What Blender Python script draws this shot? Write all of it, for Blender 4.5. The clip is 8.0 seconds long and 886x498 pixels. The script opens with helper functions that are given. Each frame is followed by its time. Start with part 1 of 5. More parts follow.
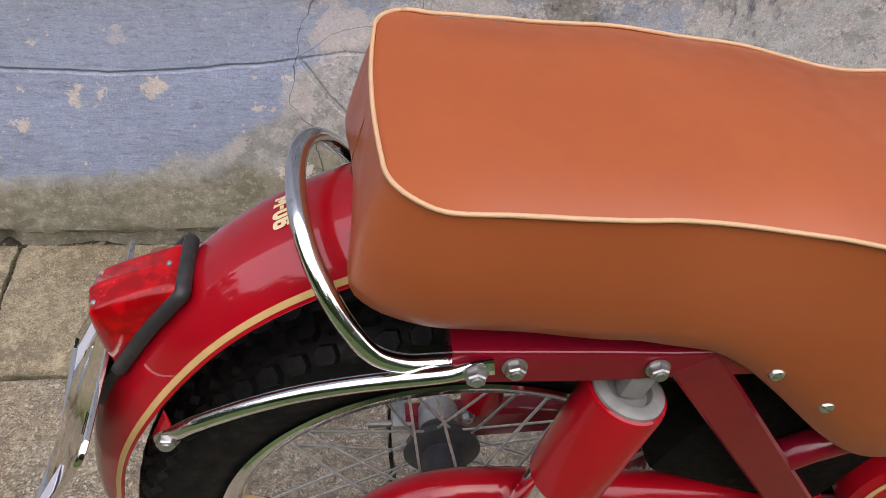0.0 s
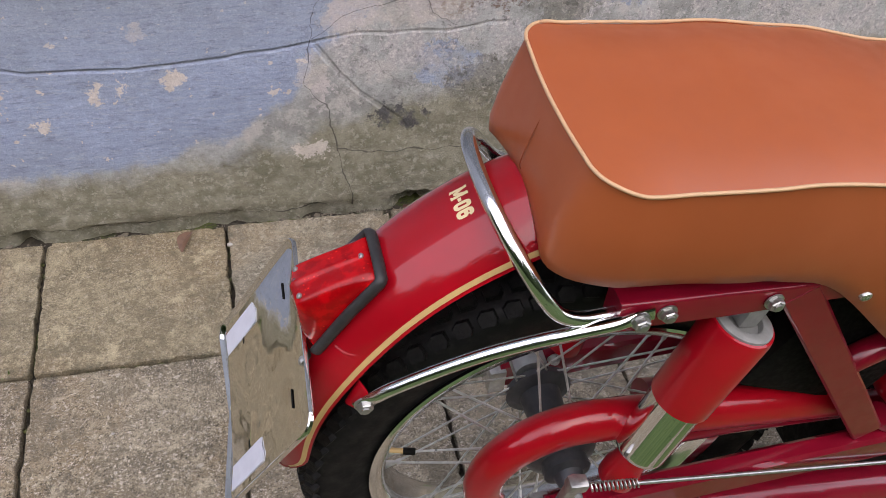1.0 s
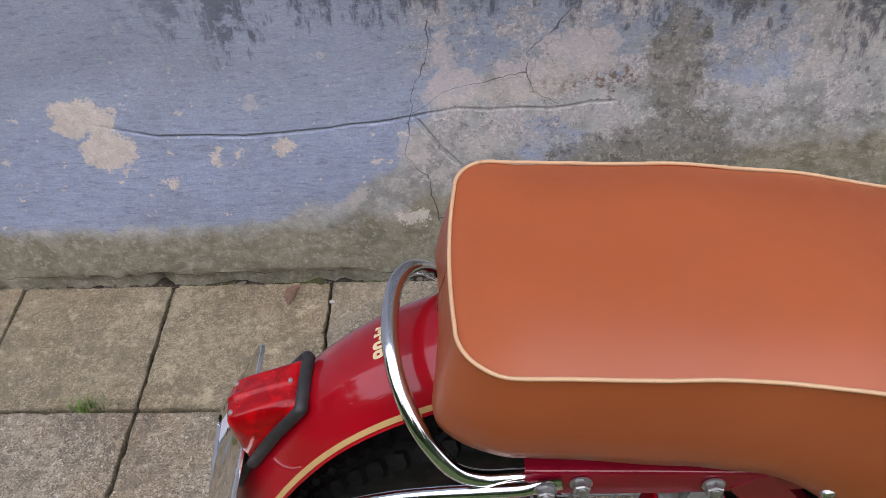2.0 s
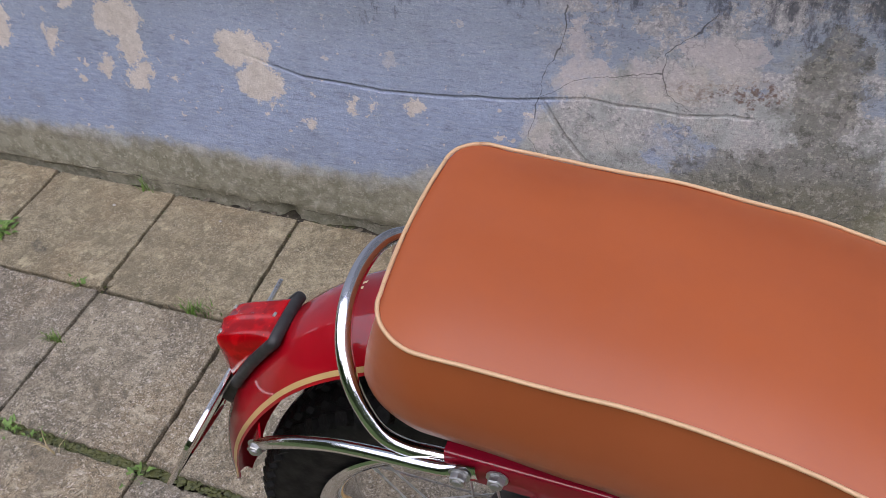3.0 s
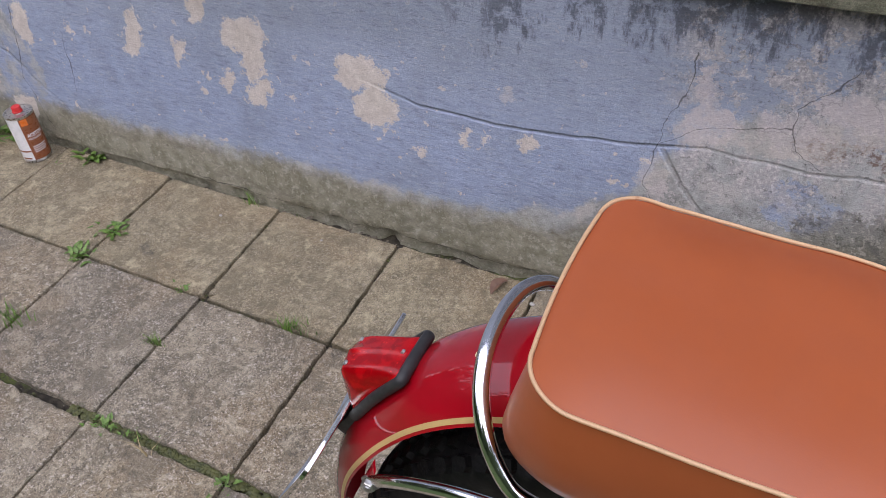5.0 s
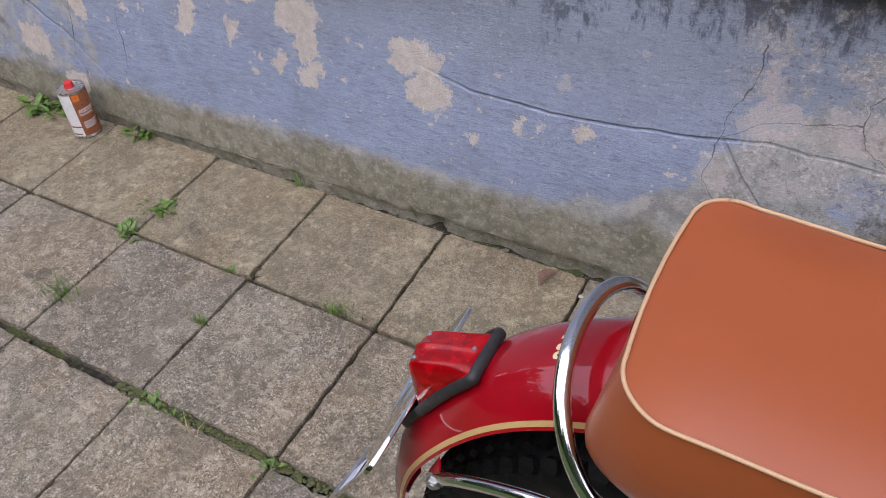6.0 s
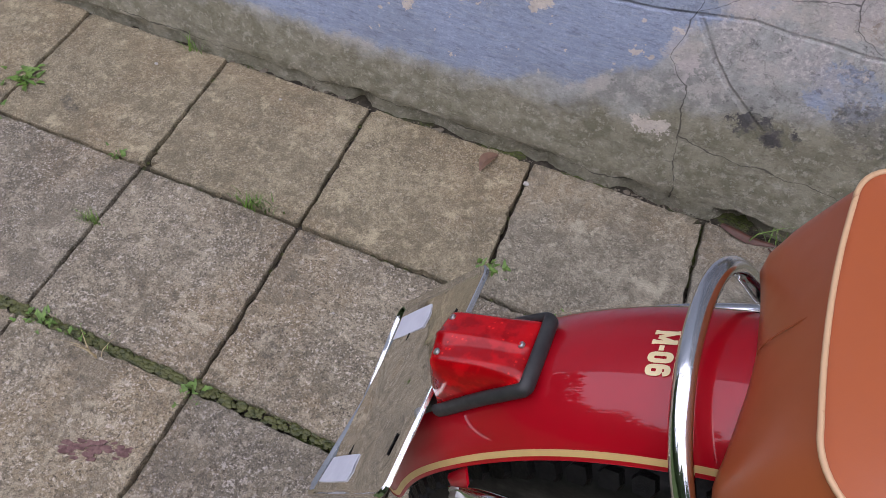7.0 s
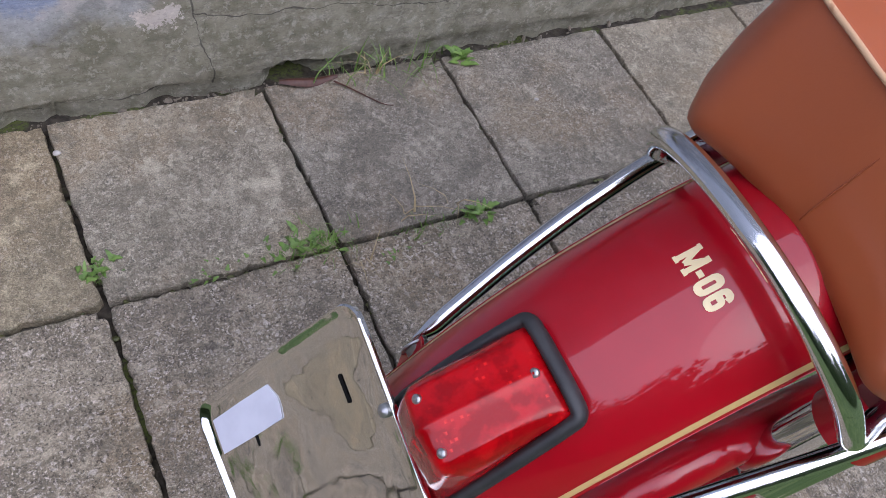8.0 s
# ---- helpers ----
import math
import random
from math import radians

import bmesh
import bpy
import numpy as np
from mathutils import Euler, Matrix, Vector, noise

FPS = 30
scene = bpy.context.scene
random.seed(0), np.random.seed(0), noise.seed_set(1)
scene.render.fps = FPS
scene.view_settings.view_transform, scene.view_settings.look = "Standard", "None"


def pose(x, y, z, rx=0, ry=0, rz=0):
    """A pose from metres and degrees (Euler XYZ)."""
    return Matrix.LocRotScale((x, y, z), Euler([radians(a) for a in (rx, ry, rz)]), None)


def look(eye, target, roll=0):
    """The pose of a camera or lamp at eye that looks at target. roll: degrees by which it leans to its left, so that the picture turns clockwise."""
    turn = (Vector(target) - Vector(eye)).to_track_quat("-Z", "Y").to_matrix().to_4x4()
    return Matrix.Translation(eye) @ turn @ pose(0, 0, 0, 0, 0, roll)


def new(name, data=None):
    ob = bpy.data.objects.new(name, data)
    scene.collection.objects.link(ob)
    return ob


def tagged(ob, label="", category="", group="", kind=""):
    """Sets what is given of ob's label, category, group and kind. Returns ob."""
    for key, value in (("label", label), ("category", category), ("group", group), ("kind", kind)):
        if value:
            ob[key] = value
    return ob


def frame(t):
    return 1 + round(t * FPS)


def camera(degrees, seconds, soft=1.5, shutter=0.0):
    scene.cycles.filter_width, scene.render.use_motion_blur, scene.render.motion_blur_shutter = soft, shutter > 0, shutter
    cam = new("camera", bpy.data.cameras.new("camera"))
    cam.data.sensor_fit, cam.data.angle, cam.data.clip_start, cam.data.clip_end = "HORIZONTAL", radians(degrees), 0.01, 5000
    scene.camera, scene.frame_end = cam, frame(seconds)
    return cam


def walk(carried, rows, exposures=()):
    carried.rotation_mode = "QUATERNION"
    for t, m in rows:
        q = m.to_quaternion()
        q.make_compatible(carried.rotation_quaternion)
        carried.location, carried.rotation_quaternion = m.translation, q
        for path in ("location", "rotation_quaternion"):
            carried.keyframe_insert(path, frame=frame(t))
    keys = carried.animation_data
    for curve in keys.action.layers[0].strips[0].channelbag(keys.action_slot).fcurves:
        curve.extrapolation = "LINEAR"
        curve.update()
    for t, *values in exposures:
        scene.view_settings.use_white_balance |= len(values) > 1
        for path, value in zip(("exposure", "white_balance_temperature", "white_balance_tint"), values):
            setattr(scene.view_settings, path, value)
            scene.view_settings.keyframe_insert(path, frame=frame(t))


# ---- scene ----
cam = camera(56.4, 8.0, soft=0.75)
PATH = [
    (0, (-0.154, 0.118, 1.188), (0.005, 1.577, -0.171), 4.0),
    (0.2, (-0.255, 0.14, 1.195), (-0.008, 1.566, -0.185), 3.6),
    (0.5, (-0.359, 0.127, 1.221), (-0.034, 1.515, -0.183), 3.9),
    (1, (-0.353, 0.078, 1.275), (-0.022, 1.427, -0.164), 3.8),
    (1.2, (-0.296, 0.084, 1.292), (-0.016, 1.444, -0.148), 3.2),
    (2.3, (-0.047, 0.139, 1.334), (-0.399, 1.565, -0.023), -7.0),
    (2.5, (0.008, 0.129, 1.326), (-0.461, 1.528, -0.025), -6.5),
    (3, (0.052, 0.155, 1.321), (-0.534, 1.471, -0.066), -5.7),
    (3.5, (0.022, 0.152, 1.318), (-0.646, 1.425, -0.072), -5.9),
    (4, (-0.002, 0.146, 1.324), (-0.747, 1.408, -0.038), -5.7),
    (5.3, (-0.017, 0.155, 1.326), (-0.792, 1.439, 0.004), -5.3),
    (5.5, (-0.029, 0.15, 1.329), (-0.819, 1.423, 0.005), -5.4),
    (6, (-0.055, 0.154, 1.322), (-0.875, 1.381, -0.029), -5.5),
    (6.5, (-0.097, 0.269, 1.282), (-0.846, 1.378, -0.204), -3.6),
    (6.8, (-0.166, 0.295, 1.266), (-0.81, 1.359, -0.301), -1.5),
    (7, (-0.255, 0.279, 1.252), (-0.688, 1.38, -0.361), 2.9),
    (7.2, (-0.344, 0.29, 1.233), (-0.501, 1.412, -0.415), 7.9),
    (7.5, (-0.416, 0.355, 1.198), (-0.166, 1.416, -0.479), 15.7),
    (7.8, (-0.454, 0.431, 1.14), (0.098, 1.34, -0.554), 20.3),
    (8, (-0.493, 0.464, 1.135), (0.266, 1.269, -0.531), 22.8),
]
walk(cam, [(t, look(eye, target, roll)) for t, eye, target, roll in PATH],
     exposures=((0, 0.0, 7050, 10), (1, -0.06, 6850, 10), (2.5, -0.25, 6500, 10), (6.4, -0.25, 6400, 12), (7, -0.30, 6350, 12), (7.5, -0.20, 6050, 13), (8, -0.06, 5950, 13)))

# ---- light ----
world = bpy.data.worlds.new("sky")
scene.world = world
world.use_nodes = True
wn = world.node_tree.nodes
sky = wn.new("ShaderNodeTexSky")
sky.sky_type = "NISHITA"
sky.sun_disc = False
sky.sun_elevation, sky.sun_rotation = radians(52), radians(171)
sky.air_density, sky.dust_density, sky.ozone_density = 1.0, 4.0, 1.0
soften = wn.new("ShaderNodeMixRGB")  # overcast: the blue is mixed with cloud grey
soften.inputs[0].default_value = 0.75
soften.inputs[2].default_value = (9.1, 9.0, 10.9, 1)
world.node_tree.links.new(sky.outputs[0], soften.inputs[1])
world.node_tree.links.new(soften.outputs[0], wn["Background"].inputs[0])
wn["Background"].inputs[1].default_value = 0.315
sun = new("sun", bpy.data.lights.new("sun", "SUN"))
sun.data.energy, sun.data.angle, sun.data.color = 0.50, radians(50), (1.0, 0.96, 0.9)
sun.matrix_world = look((0.8, -4.5, 7.0), (0, 0.6, 0.5))


# ---- node helpers ----
class Nodes:
    def __init__(self, name):
        self.mat = bpy.data.materials.new(name)
        self.mat.use_nodes = True
        self.tree = self.mat.node_tree
        self.bsdf = self.tree.nodes["Principled BSDF"]
        self.pos = self.node("ShaderNodeNewGeometry").outputs["Position"]

    def node(self, kind):
        return self.tree.nodes.new(kind)

    def put(self, socket, value):
        if hasattr(value, "is_linked"):
            self.tree.links.new(value, socket)
        elif isinstance(value, (tuple, list)) and len(value) == 3 and len(socket.default_value) == 4:
            socket.default_value = (*value, 1)
        else:
            socket.default_value = value

    def math(self, op, a, b=0.0, clamp=False):
        n = self.node("ShaderNodeMath")
        n.operation, n.use_clamp = op, clamp
        self.put(n.inputs[0], a)
        self.put(n.inputs[1], b)
        return n.outputs[0]

    def vec(self, op, a, b=(0, 0, 0), scale=None):
        n = self.node("ShaderNodeVectorMath")
        n.operation = op
        self.put(n.inputs[0], a)
        if scale is None:
            self.put(n.inputs[1], b)
        else:
            self.put(n.inputs["Scale"], scale)
        return n.outputs["Value" if op in ("LENGTH", "DOT_PRODUCT", "DISTANCE") else "Vector"]

    def noise(self, scale, detail=4.0, rough=0.55, vector=None, stretch=None, colour=False):
        n = self.node("ShaderNodeTexNoise")
        n.inputs["Scale"].default_value, n.inputs["Detail"].default_value = scale, detail
        n.inputs["Roughness"].default_value = rough
        v = self.pos if vector is None else vector
        if stretch:
            v = self.vec("MULTIPLY", v, stretch)
        self.put(n.inputs["Vector"], v)
        return n.outputs[1 if colour else 0]

    def cells(self, scale, feature="F1", vector=None):
        n = self.node("ShaderNodeTexVoronoi")
        n.feature = feature
        n.inputs["Scale"].default_value = scale
        self.put(n.inputs["Vector"], self.pos if vector is None else vector)
        return n.outputs["Distance"]

    def span(self, value, lo, hi, a=0.0, b=1.0, smooth=True):
        n = self.node("ShaderNodeMapRange")
        n.interpolation_type = "SMOOTHSTEP" if smooth else "LINEAR"
        self.put(n.inputs[0], value)
        for k, w in zip((1, 2, 3, 4), (lo, hi, a, b)):
            n.inputs[k].default_value = w
        return n.outputs[0]

    def mix(self, fac, a, b, blend="MIX"):
        n = self.node("ShaderNodeMixRGB")
        n.blend_type = blend
        self.put(n.inputs[0], fac)
        self.put(n.inputs[1], a)
        self.put(n.inputs[2], b)
        return n.outputs[0]

    def steps(self, value, stops):
        """A smooth function of one value: stops of (place 0..1, height 0..1)."""
        n = self.node("ShaderNodeValToRGB")
        n.color_ramp.interpolation = "EASE"
        e = n.color_ramp.elements
        while len(e) < len(stops):
            e.new(0.5)
        for k, (p, h) in zip(e, stops):
            k.position, k.color = p, (h, h, h, 1)
        self.put(n.inputs[0], value)
        return n.outputs[0]

    def random(self):
        return self.node("ShaderNodeObjectInfo").outputs["Random"]

    def bump(self, height, distance=0.002, strength=1.0, under=None):
        n = self.node("ShaderNodeBump")
        n.inputs["Strength"].default_value, n.inputs["Distance"].default_value = strength, distance
        self.put(n.inputs["Height"], height)
        if under is not None:
            self.put(n.inputs["Normal"], under)
        return n.outputs[0]

    def done(self, colour, rough=0.5, metal=0.0, normal=None, **more):
        self.put(self.bsdf.inputs["Base Color"], colour)
        self.put(self.bsdf.inputs["Roughness"], rough)
        self.put(self.bsdf.inputs["Metallic"], metal)
        if normal is not None:
            self.put(self.bsdf.inputs["Normal"], normal)
        for key, value in more.items():
            self.put(self.bsdf.inputs[key.replace("_", " ")], value)
        return self.mat


# ---- materials ----
def paint(name, base, dark):
    n = Nodes(name)
    c = n.mix(n.span(n.noise(14, 3), 0.35, 0.7), base, dark)
    return n.done(c, n.span(n.noise(60, 3), 0.3, 0.8, 0.3, 0.42), 0.0, n.bump(n.noise(30, 2), 0.0004, 0.2),
                  Coat_Weight=1.0, Coat_Roughness=0.012, Coat_IOR=1.48, Specular_IOR_Level=0.08)


def chrome(name, tint, rough_lo, rough_hi, wave=0.0003):
    n = Nodes(name)
    pits = n.span(n.noise(220, 4), 0.62, 0.74)
    return n.done(n.mix(pits, tint, tuple(0.6 * k for k in tint)), n.span(n.noise(35, 5), 0.35, 0.75, rough_lo, rough_hi), 1.0,
                  n.bump(n.noise(28, 2), wave, 0.5, n.bump(n.noise(11, 1), 7 * wave, 0.9) if wave > 0.0005 else None))


def plain(name, a, b, rough, metal=0.0, scale=60, depth=0.0004, **more):
    n = Nodes(name)
    g = n.noise(scale, 5)
    return n.done(n.mix(n.span(g, 0.3, 0.7), a, b), n.span(n.noise(scale * 2.3, 3), 0.3, 0.7, rough * 0.85, min(1, rough * 1.15)), metal,
                  n.bump(n.noise(scale * 3, 4), depth, 0.6), **more)


RED = paint("red_lacquer", (0.345, 0.0030, 0.011), (0.30, 0.0026, 0.009))
CRIMSON = paint("crimson_lacquer", (0.19, 0.004, 0.016), (0.16, 0.0035, 0.013))
GOLD = plain("gold_line_paint", (0.56, 0.38, 0.155), (0.50, 0.34, 0.14), 0.35)
CREAM = plain("cream_transfer", (0.80, 0.66, 0.38), (0.72, 0.58, 0.33), 0.4)
CHROME = chrome("chrome", (0.78, 0.78, 0.77), 0.09, 0.20)
MIRROR = chrome("bright_chrome", (0.78, 0.78, 0.77), 0.03, 0.07)
STAINLESS = chrome("polished_sheet_steel", (0.74, 0.73, 0.69), 0.03, 0.09, 0.0011)
CAP_GREY = plain("grey_cast_cap", (0.235, 0.235, 0.22), (0.19, 0.19, 0.18), 0.55, 0.0, 90)
ZINC = plain("zinc_plated_steel", (0.50, 0.50, 0.48), (0.36, 0.36, 0.35), 0.34, 0.9, 120)
ALLOY = plain("cast_alloy", (0.36, 0.37, 0.37), (0.29, 0.30, 0.30), 0.5, 0.35, 90)
DARK_METAL = plain("dark_grey_hub_paint", (0.035, 0.038, 0.045), (0.06, 0.06, 0.065), 0.45, 0.2)
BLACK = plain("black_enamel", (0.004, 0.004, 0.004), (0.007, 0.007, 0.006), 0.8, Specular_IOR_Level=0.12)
GASKET = plain("black_rubber_gasket", (0.018, 0.018, 0.019), (0.03, 0.03, 0.03), 0.5)
TAPE = plain("white_tape", (0.62, 0.63, 0.70), (0.57, 0.58, 0.65), 0.55)
WHITE_LABEL = plain("white_label_print", (0.80, 0.80, 0.80), (0.74, 0.74, 0.74), 0.3)
BROWN_LABEL = plain("brown_label_print", (0.30, 0.105, 0.045), (0.26, 0.09, 0.04), 0.3)
ORANGE_LABEL = plain("orange_label_print", (0.80, 0.20, 0.03), (0.75, 0.18, 0.03), 0.3)
RED_CAP = plain("red_plastic_cap", (0.62, 0.03, 0.03), (0.55, 0.025, 0.025), 0.35)
TIN = plain("tinned_steel", (0.62, 0.60, 0.57), (0.5, 0.48, 0.45), 0.3, 0.9)


def rubber():
    n = Nodes("tyre_rubber")
    dust = n.span(n.noise(90, 5), 0.5, 0.72)
    return n.done(n.mix(dust, (0.006, 0.006, 0.0065), (0.018, 0.0175, 0.0165)), n.span(n.noise(40, 3), 0.3, 0.7, 0.5, 0.7), 0.0,
                  n.bump(n.noise(300, 3), 0.0004, 0.5), Specular_IOR_Level=0.18)


def vinyl():
    n = Nodes("orange_brown_vinyl")
    c = n.mix(n.span(n.noise(7, 4), 0.3, 0.75), (0.345, 0.086, 0.026), (0.305, 0.074, 0.022))
    c = n.mix(n.span(n.noise(2.5, 3, stretch=(1, 2.5, 2)), 0.5, 0.7, 0, 0.35), c, (0.33, 0.086, 0.036))
    grain = n.cells(900)
    soft = n.bump(n.noise(9, 3), 0.003, 0.25)
    return n.done(c, n.span(n.noise(30, 4), 0.3, 0.7, 0.34, 0.44), 0.0, n.bump(grain, 0.0002, 0.12, soft), Specular_IOR_Level=0.5)


def piping_mat():
    n = Nodes("cream_piping_vinyl")
    worn = n.span(n.noise(130, 4), 0.62, 0.72)
    return n.done(n.mix(worn, (0.55, 0.35, 0.195), (0.38, 0.20, 0.10)), 0.5, 0.0, n.bump(n.noise(200, 3), 0.0004, 0.5))


def lens():
    n = Nodes("red_lens_plastic")
    c = n.mix(n.span(n.noise(70, 3), 0.42, 0.58), (0.56, 0.003, 0.007), (0.36, 0.002, 0.005))
    cubes = n.node("ShaderNodeTexVoronoi")
    cubes.distance = "CHEBYCHEV"
    cubes.inputs["Scale"].default_value = 260
    n.put(cubes.inputs["Vector"], n.pos)
    glint = n.span(cubes.outputs["Distance"], 0.10, 0.30, 1, 0)
    c = n.mix(n.math("MULTIPLY", glint, n.span(n.noise(60, 2), 0.58, 0.66)), c, (0.90, 0.02, 0.015))
    return n.done(c, 0.10, 0.0, n.bump(n.math("ADD", n.math("MULTIPLY", cubes.outputs["Distance"], 0.4), n.noise(40, 1)), 0.0004, 0.5), Transmission_Weight=0.3, IOR=1.3,
                  Coat_Weight=0.45, Coat_Roughness=0.02, Coat_Normal=n.bump(n.noise(40, 1), 0.0002, 0.2), Specular_IOR_Level=0.2)


STITCH = plain("brown_thread", (0.29, 0.072, 0.022), (0.25, 0.06, 0.018), 0.8)
VINYL, PIPING, LENS, RUBBER = vinyl(), piping_mat(), lens(), rubber()
TREAD = plain("tread_rubber", (0.004, 0.004, 0.0043), (0.010, 0.0098, 0.0095), 0.6, 0.0, 120, 0.0012, Specular_IOR_Level=0.16)
SPOKE = plain("galvanised_spoke", (0.62, 0.62, 0.60), (0.46, 0.46, 0.45), 0.32, 0.6, 120)


def concrete(name, light, dark, speck, chips):
    n = Nodes(name)
    tone = n.random()
    c = n.mix(n.span(n.noise(6, 6, 0.68), 0.38, 0.62), light, dark)
    c = n.mix(n.span(n.noise(30, 6, 0.74), 0.46, 0.64, 0, 0.6), c, tuple(0.6 * k for k in dark))
    warm = n.span(n.noise(3.5, 4, 0.6, vector=n.vec("ADD", n.pos, (5, 3, 0))), 0.45, 0.62, 0, 0.5)
    c = n.mix(warm, c, (0.27, 0.205, 0.125))
    grit = n.math("MULTIPLY", n.span(n.noise(230, 4, 0.75), 0.54, 0.59), n.span(n.noise(12, 4), 0.35, 0.6, 0.3, 1.0))
    c = n.mix(n.math("MULTIPLY", grit, chips), c, speck)
    pits = n.span(n.noise(240, 3, 0.7, vector=n.vec("ADD", n.pos, (3, 8, 0))), 0.54, 0.63)
    c = n.mix(n.math("MULTIPLY", pits, chips), c, tuple(0.3 * k for k in dark))
    stones = n.math("MULTIPLY", n.span(n.noise(95, 2, 0.5, vector=n.vec("ADD", n.pos, (1, 4, 0))), 0.61, 0.66), chips)
    c = n.mix(n.math("MULTIPLY", stones, 0.7), c, speck)
    blot = n.span(n.noise(9, 3, vector=n.vec("ADD", n.pos, (7.3, 2.1, 0))), 0.66, 0.73, 0, 0.6)
    c = n.mix(blot, c, (0.075, 0.068, 0.06))
    pale = n.span(n.noise(17, 6, 0.75, vector=n.vec("ADD", n.pos, (1.3, 5.1, 0))), 0.55, 0.64, 0, 0.7)
    c = n.mix(pale, c, tuple(min(0.7, 1.50 * k) for k in light))
    lichen = n.span(n.noise(55, 7, 0.8, vector=n.vec("ADD", n.pos, (8.7, 0.4, 0))), 0.53, 0.57, 0, 0.75 * chips)
    c = n.mix(lichen, c, tuple(1.3 * k for k in light))
    worn = n.span(n.noise(48, 7, 0.8, vector=n.vec("ADD", n.pos, (0.7, 6.4, 0))), 0.55, 0.59, 0, 0.75 * chips)
    c = n.mix(worn, c, tuple(0.6 * k for k in dark))
    # broken blotches and dirt along the edges
    stain = n.span(n.noise(11, 7, 0.78, vector=n.vec("ADD", n.pos, (2.7, 9.1, 0))), 0.50, 0.58, 0, 0.50)
    c = n.mix(stain, c, tuple(0.68 * k for k in dark))
    rim = n.node("ShaderNodeSeparateXYZ")
    n.put(rim.inputs[0], n.vec("ABSOLUTE", n.vec("SUBTRACT", n.node("ShaderNodeTexCoord").outputs["Generated"], (0.5, 0.5, 0.5))))
    edge = n.math("MAXIMUM", rim.outputs[0], rim.outputs[1])
    edge = n.math("ADD", edge, n.math("MULTIPLY", n.math("SUBTRACT", n.noise(22, 6, 0.75), 0.5), 0.16))
    c = n.mix(n.span(edge, 0.474, 0.510, 0, 0.6), c, (0.085, 0.080, 0.052))
    c = n.mix(1.0, c, n.mix(tone, (0.88, 0.88, 0.89), (1.09, 1.07, 1.02)), "MULTIPLY")
    sand = n.noise(470, 3, 0.7)
    c = n.mix(n.span(sand, 0.52, 0.60, 0, 0.6), c, n.mix(1.0, c, (1.60, 1.58, 1.54), "MULTIPLY"))
    c = n.mix(n.span(sand, 0.46, 0.39, 0, 0.6), c, n.mix(1.0, c, (0.52, 0.52, 0.52), "MULTIPLY"))
    h = n.math("ADD", n.math("MULTIPLY", n.noise(260, 5, 0.75), 0.8), n.math("MULTIPLY", n.noise(25, 4), 0.8))
    return n.done(c, n.span(n.noise(50, 3), 0.3, 0.7, 0.78, 0.95), 0.0, n.bump(h, 0.0046, 0.9), Specular_IOR_Level=0.3)


SLAB_FINE = concrete("fine_concrete", (0.345, 0.296, 0.198), (0.235, 0.200, 0.132), (0.54, 0.475, 0.37), 0.52)
SLAB_ROUGH = concrete("weathered_concrete", (0.315, 0.275, 0.207), (0.192, 0.167, 0.125), (0.60, 0.54, 0.47), 0.82)

SLAB_GREY = concrete("grey_concrete", (0.300, 0.272, 0.212), (0.205, 0.184, 0.142), (0.54, 0.49, 0.41), 0.55)


def soil():
    n = Nodes("joint_soil")
    c = n.mix(n.span(n.noise(70, 5), 0.35, 0.65), (0.022, 0.018, 0.012), (0.055, 0.045, 0.030))
    moss = n.span(n.noise(9, 4), 0.50, 0.60)
    c = n.mix(n.math("MULTIPLY", moss, n.span(n.noise(180, 3), 0.3, 0.6)), c, (0.075, 0.095, 0.018))
    return n.done(c, 0.95, 0.0, n.bump(n.noise(140, 5), 0.006, 0.9))


def meadow():
    n = Nodes("meadow_grass")
    c = n.mix(n.span(n.noise(6, 5), 0.35, 0.65), (0.055, 0.105, 0.022), (0.10, 0.15, 0.04))
    return n.done(c, 0.9, 0.0, n.bump(n.noise(60, 5), 0.03, 0.9))


def leaf_mat(name, a, b):
    n = Nodes(name)
    c = n.mix(n.random(), a, b)
    c = n.mix(n.span(n.noise(90, 3), 0.4, 0.7), c, tuple(0.65 * k for k in a))
    return n.done(c, 0.5, 0.0, n.bump(n.noise(300, 2), 0.0003, 0.5), Subsurface_Weight=0.0)


SOIL, MEADOW = soil(), meadow()
GRASS = leaf_mat("grass_blade", (0.125, 0.225, 0.035), (0.185, 0.27, 0.06))
WEED = leaf_mat("weed_leaf", (0.115, 0.210, 0.035), (0.165, 0.265, 0.055))
STRAW = leaf_mat("dry_straw", (0.42, 0.33, 0.17), (0.36, 0.28, 0.15))
BARK = leaf_mat("brown_bark", (0.095, 0.038, 0.024), (0.055, 0.024, 0.016))
DRY_LEAF = leaf_mat("dry_leaf", (0.23, 0.135, 0.09), (0.17, 0.10, 0.066))
CRUMB = leaf_mat("mortar_crumb", (0.15, 0.125, 0.09), (0.09, 0.075, 0.055))
PEBBLE = leaf_mat("pale_pebble", (0.45, 0.42, 0.38), (0.38, 0.35, 0.31))
MOSS = leaf_mat("joint_moss", (0.060, 0.072, 0.016), (0.100, 0.098, 0.026))
STAIN = plain("brick_red_stain", (0.10, 0.050, 0.047), (0.22, 0.13, 0.115), 0.9, 0.0, 130, 0.002)


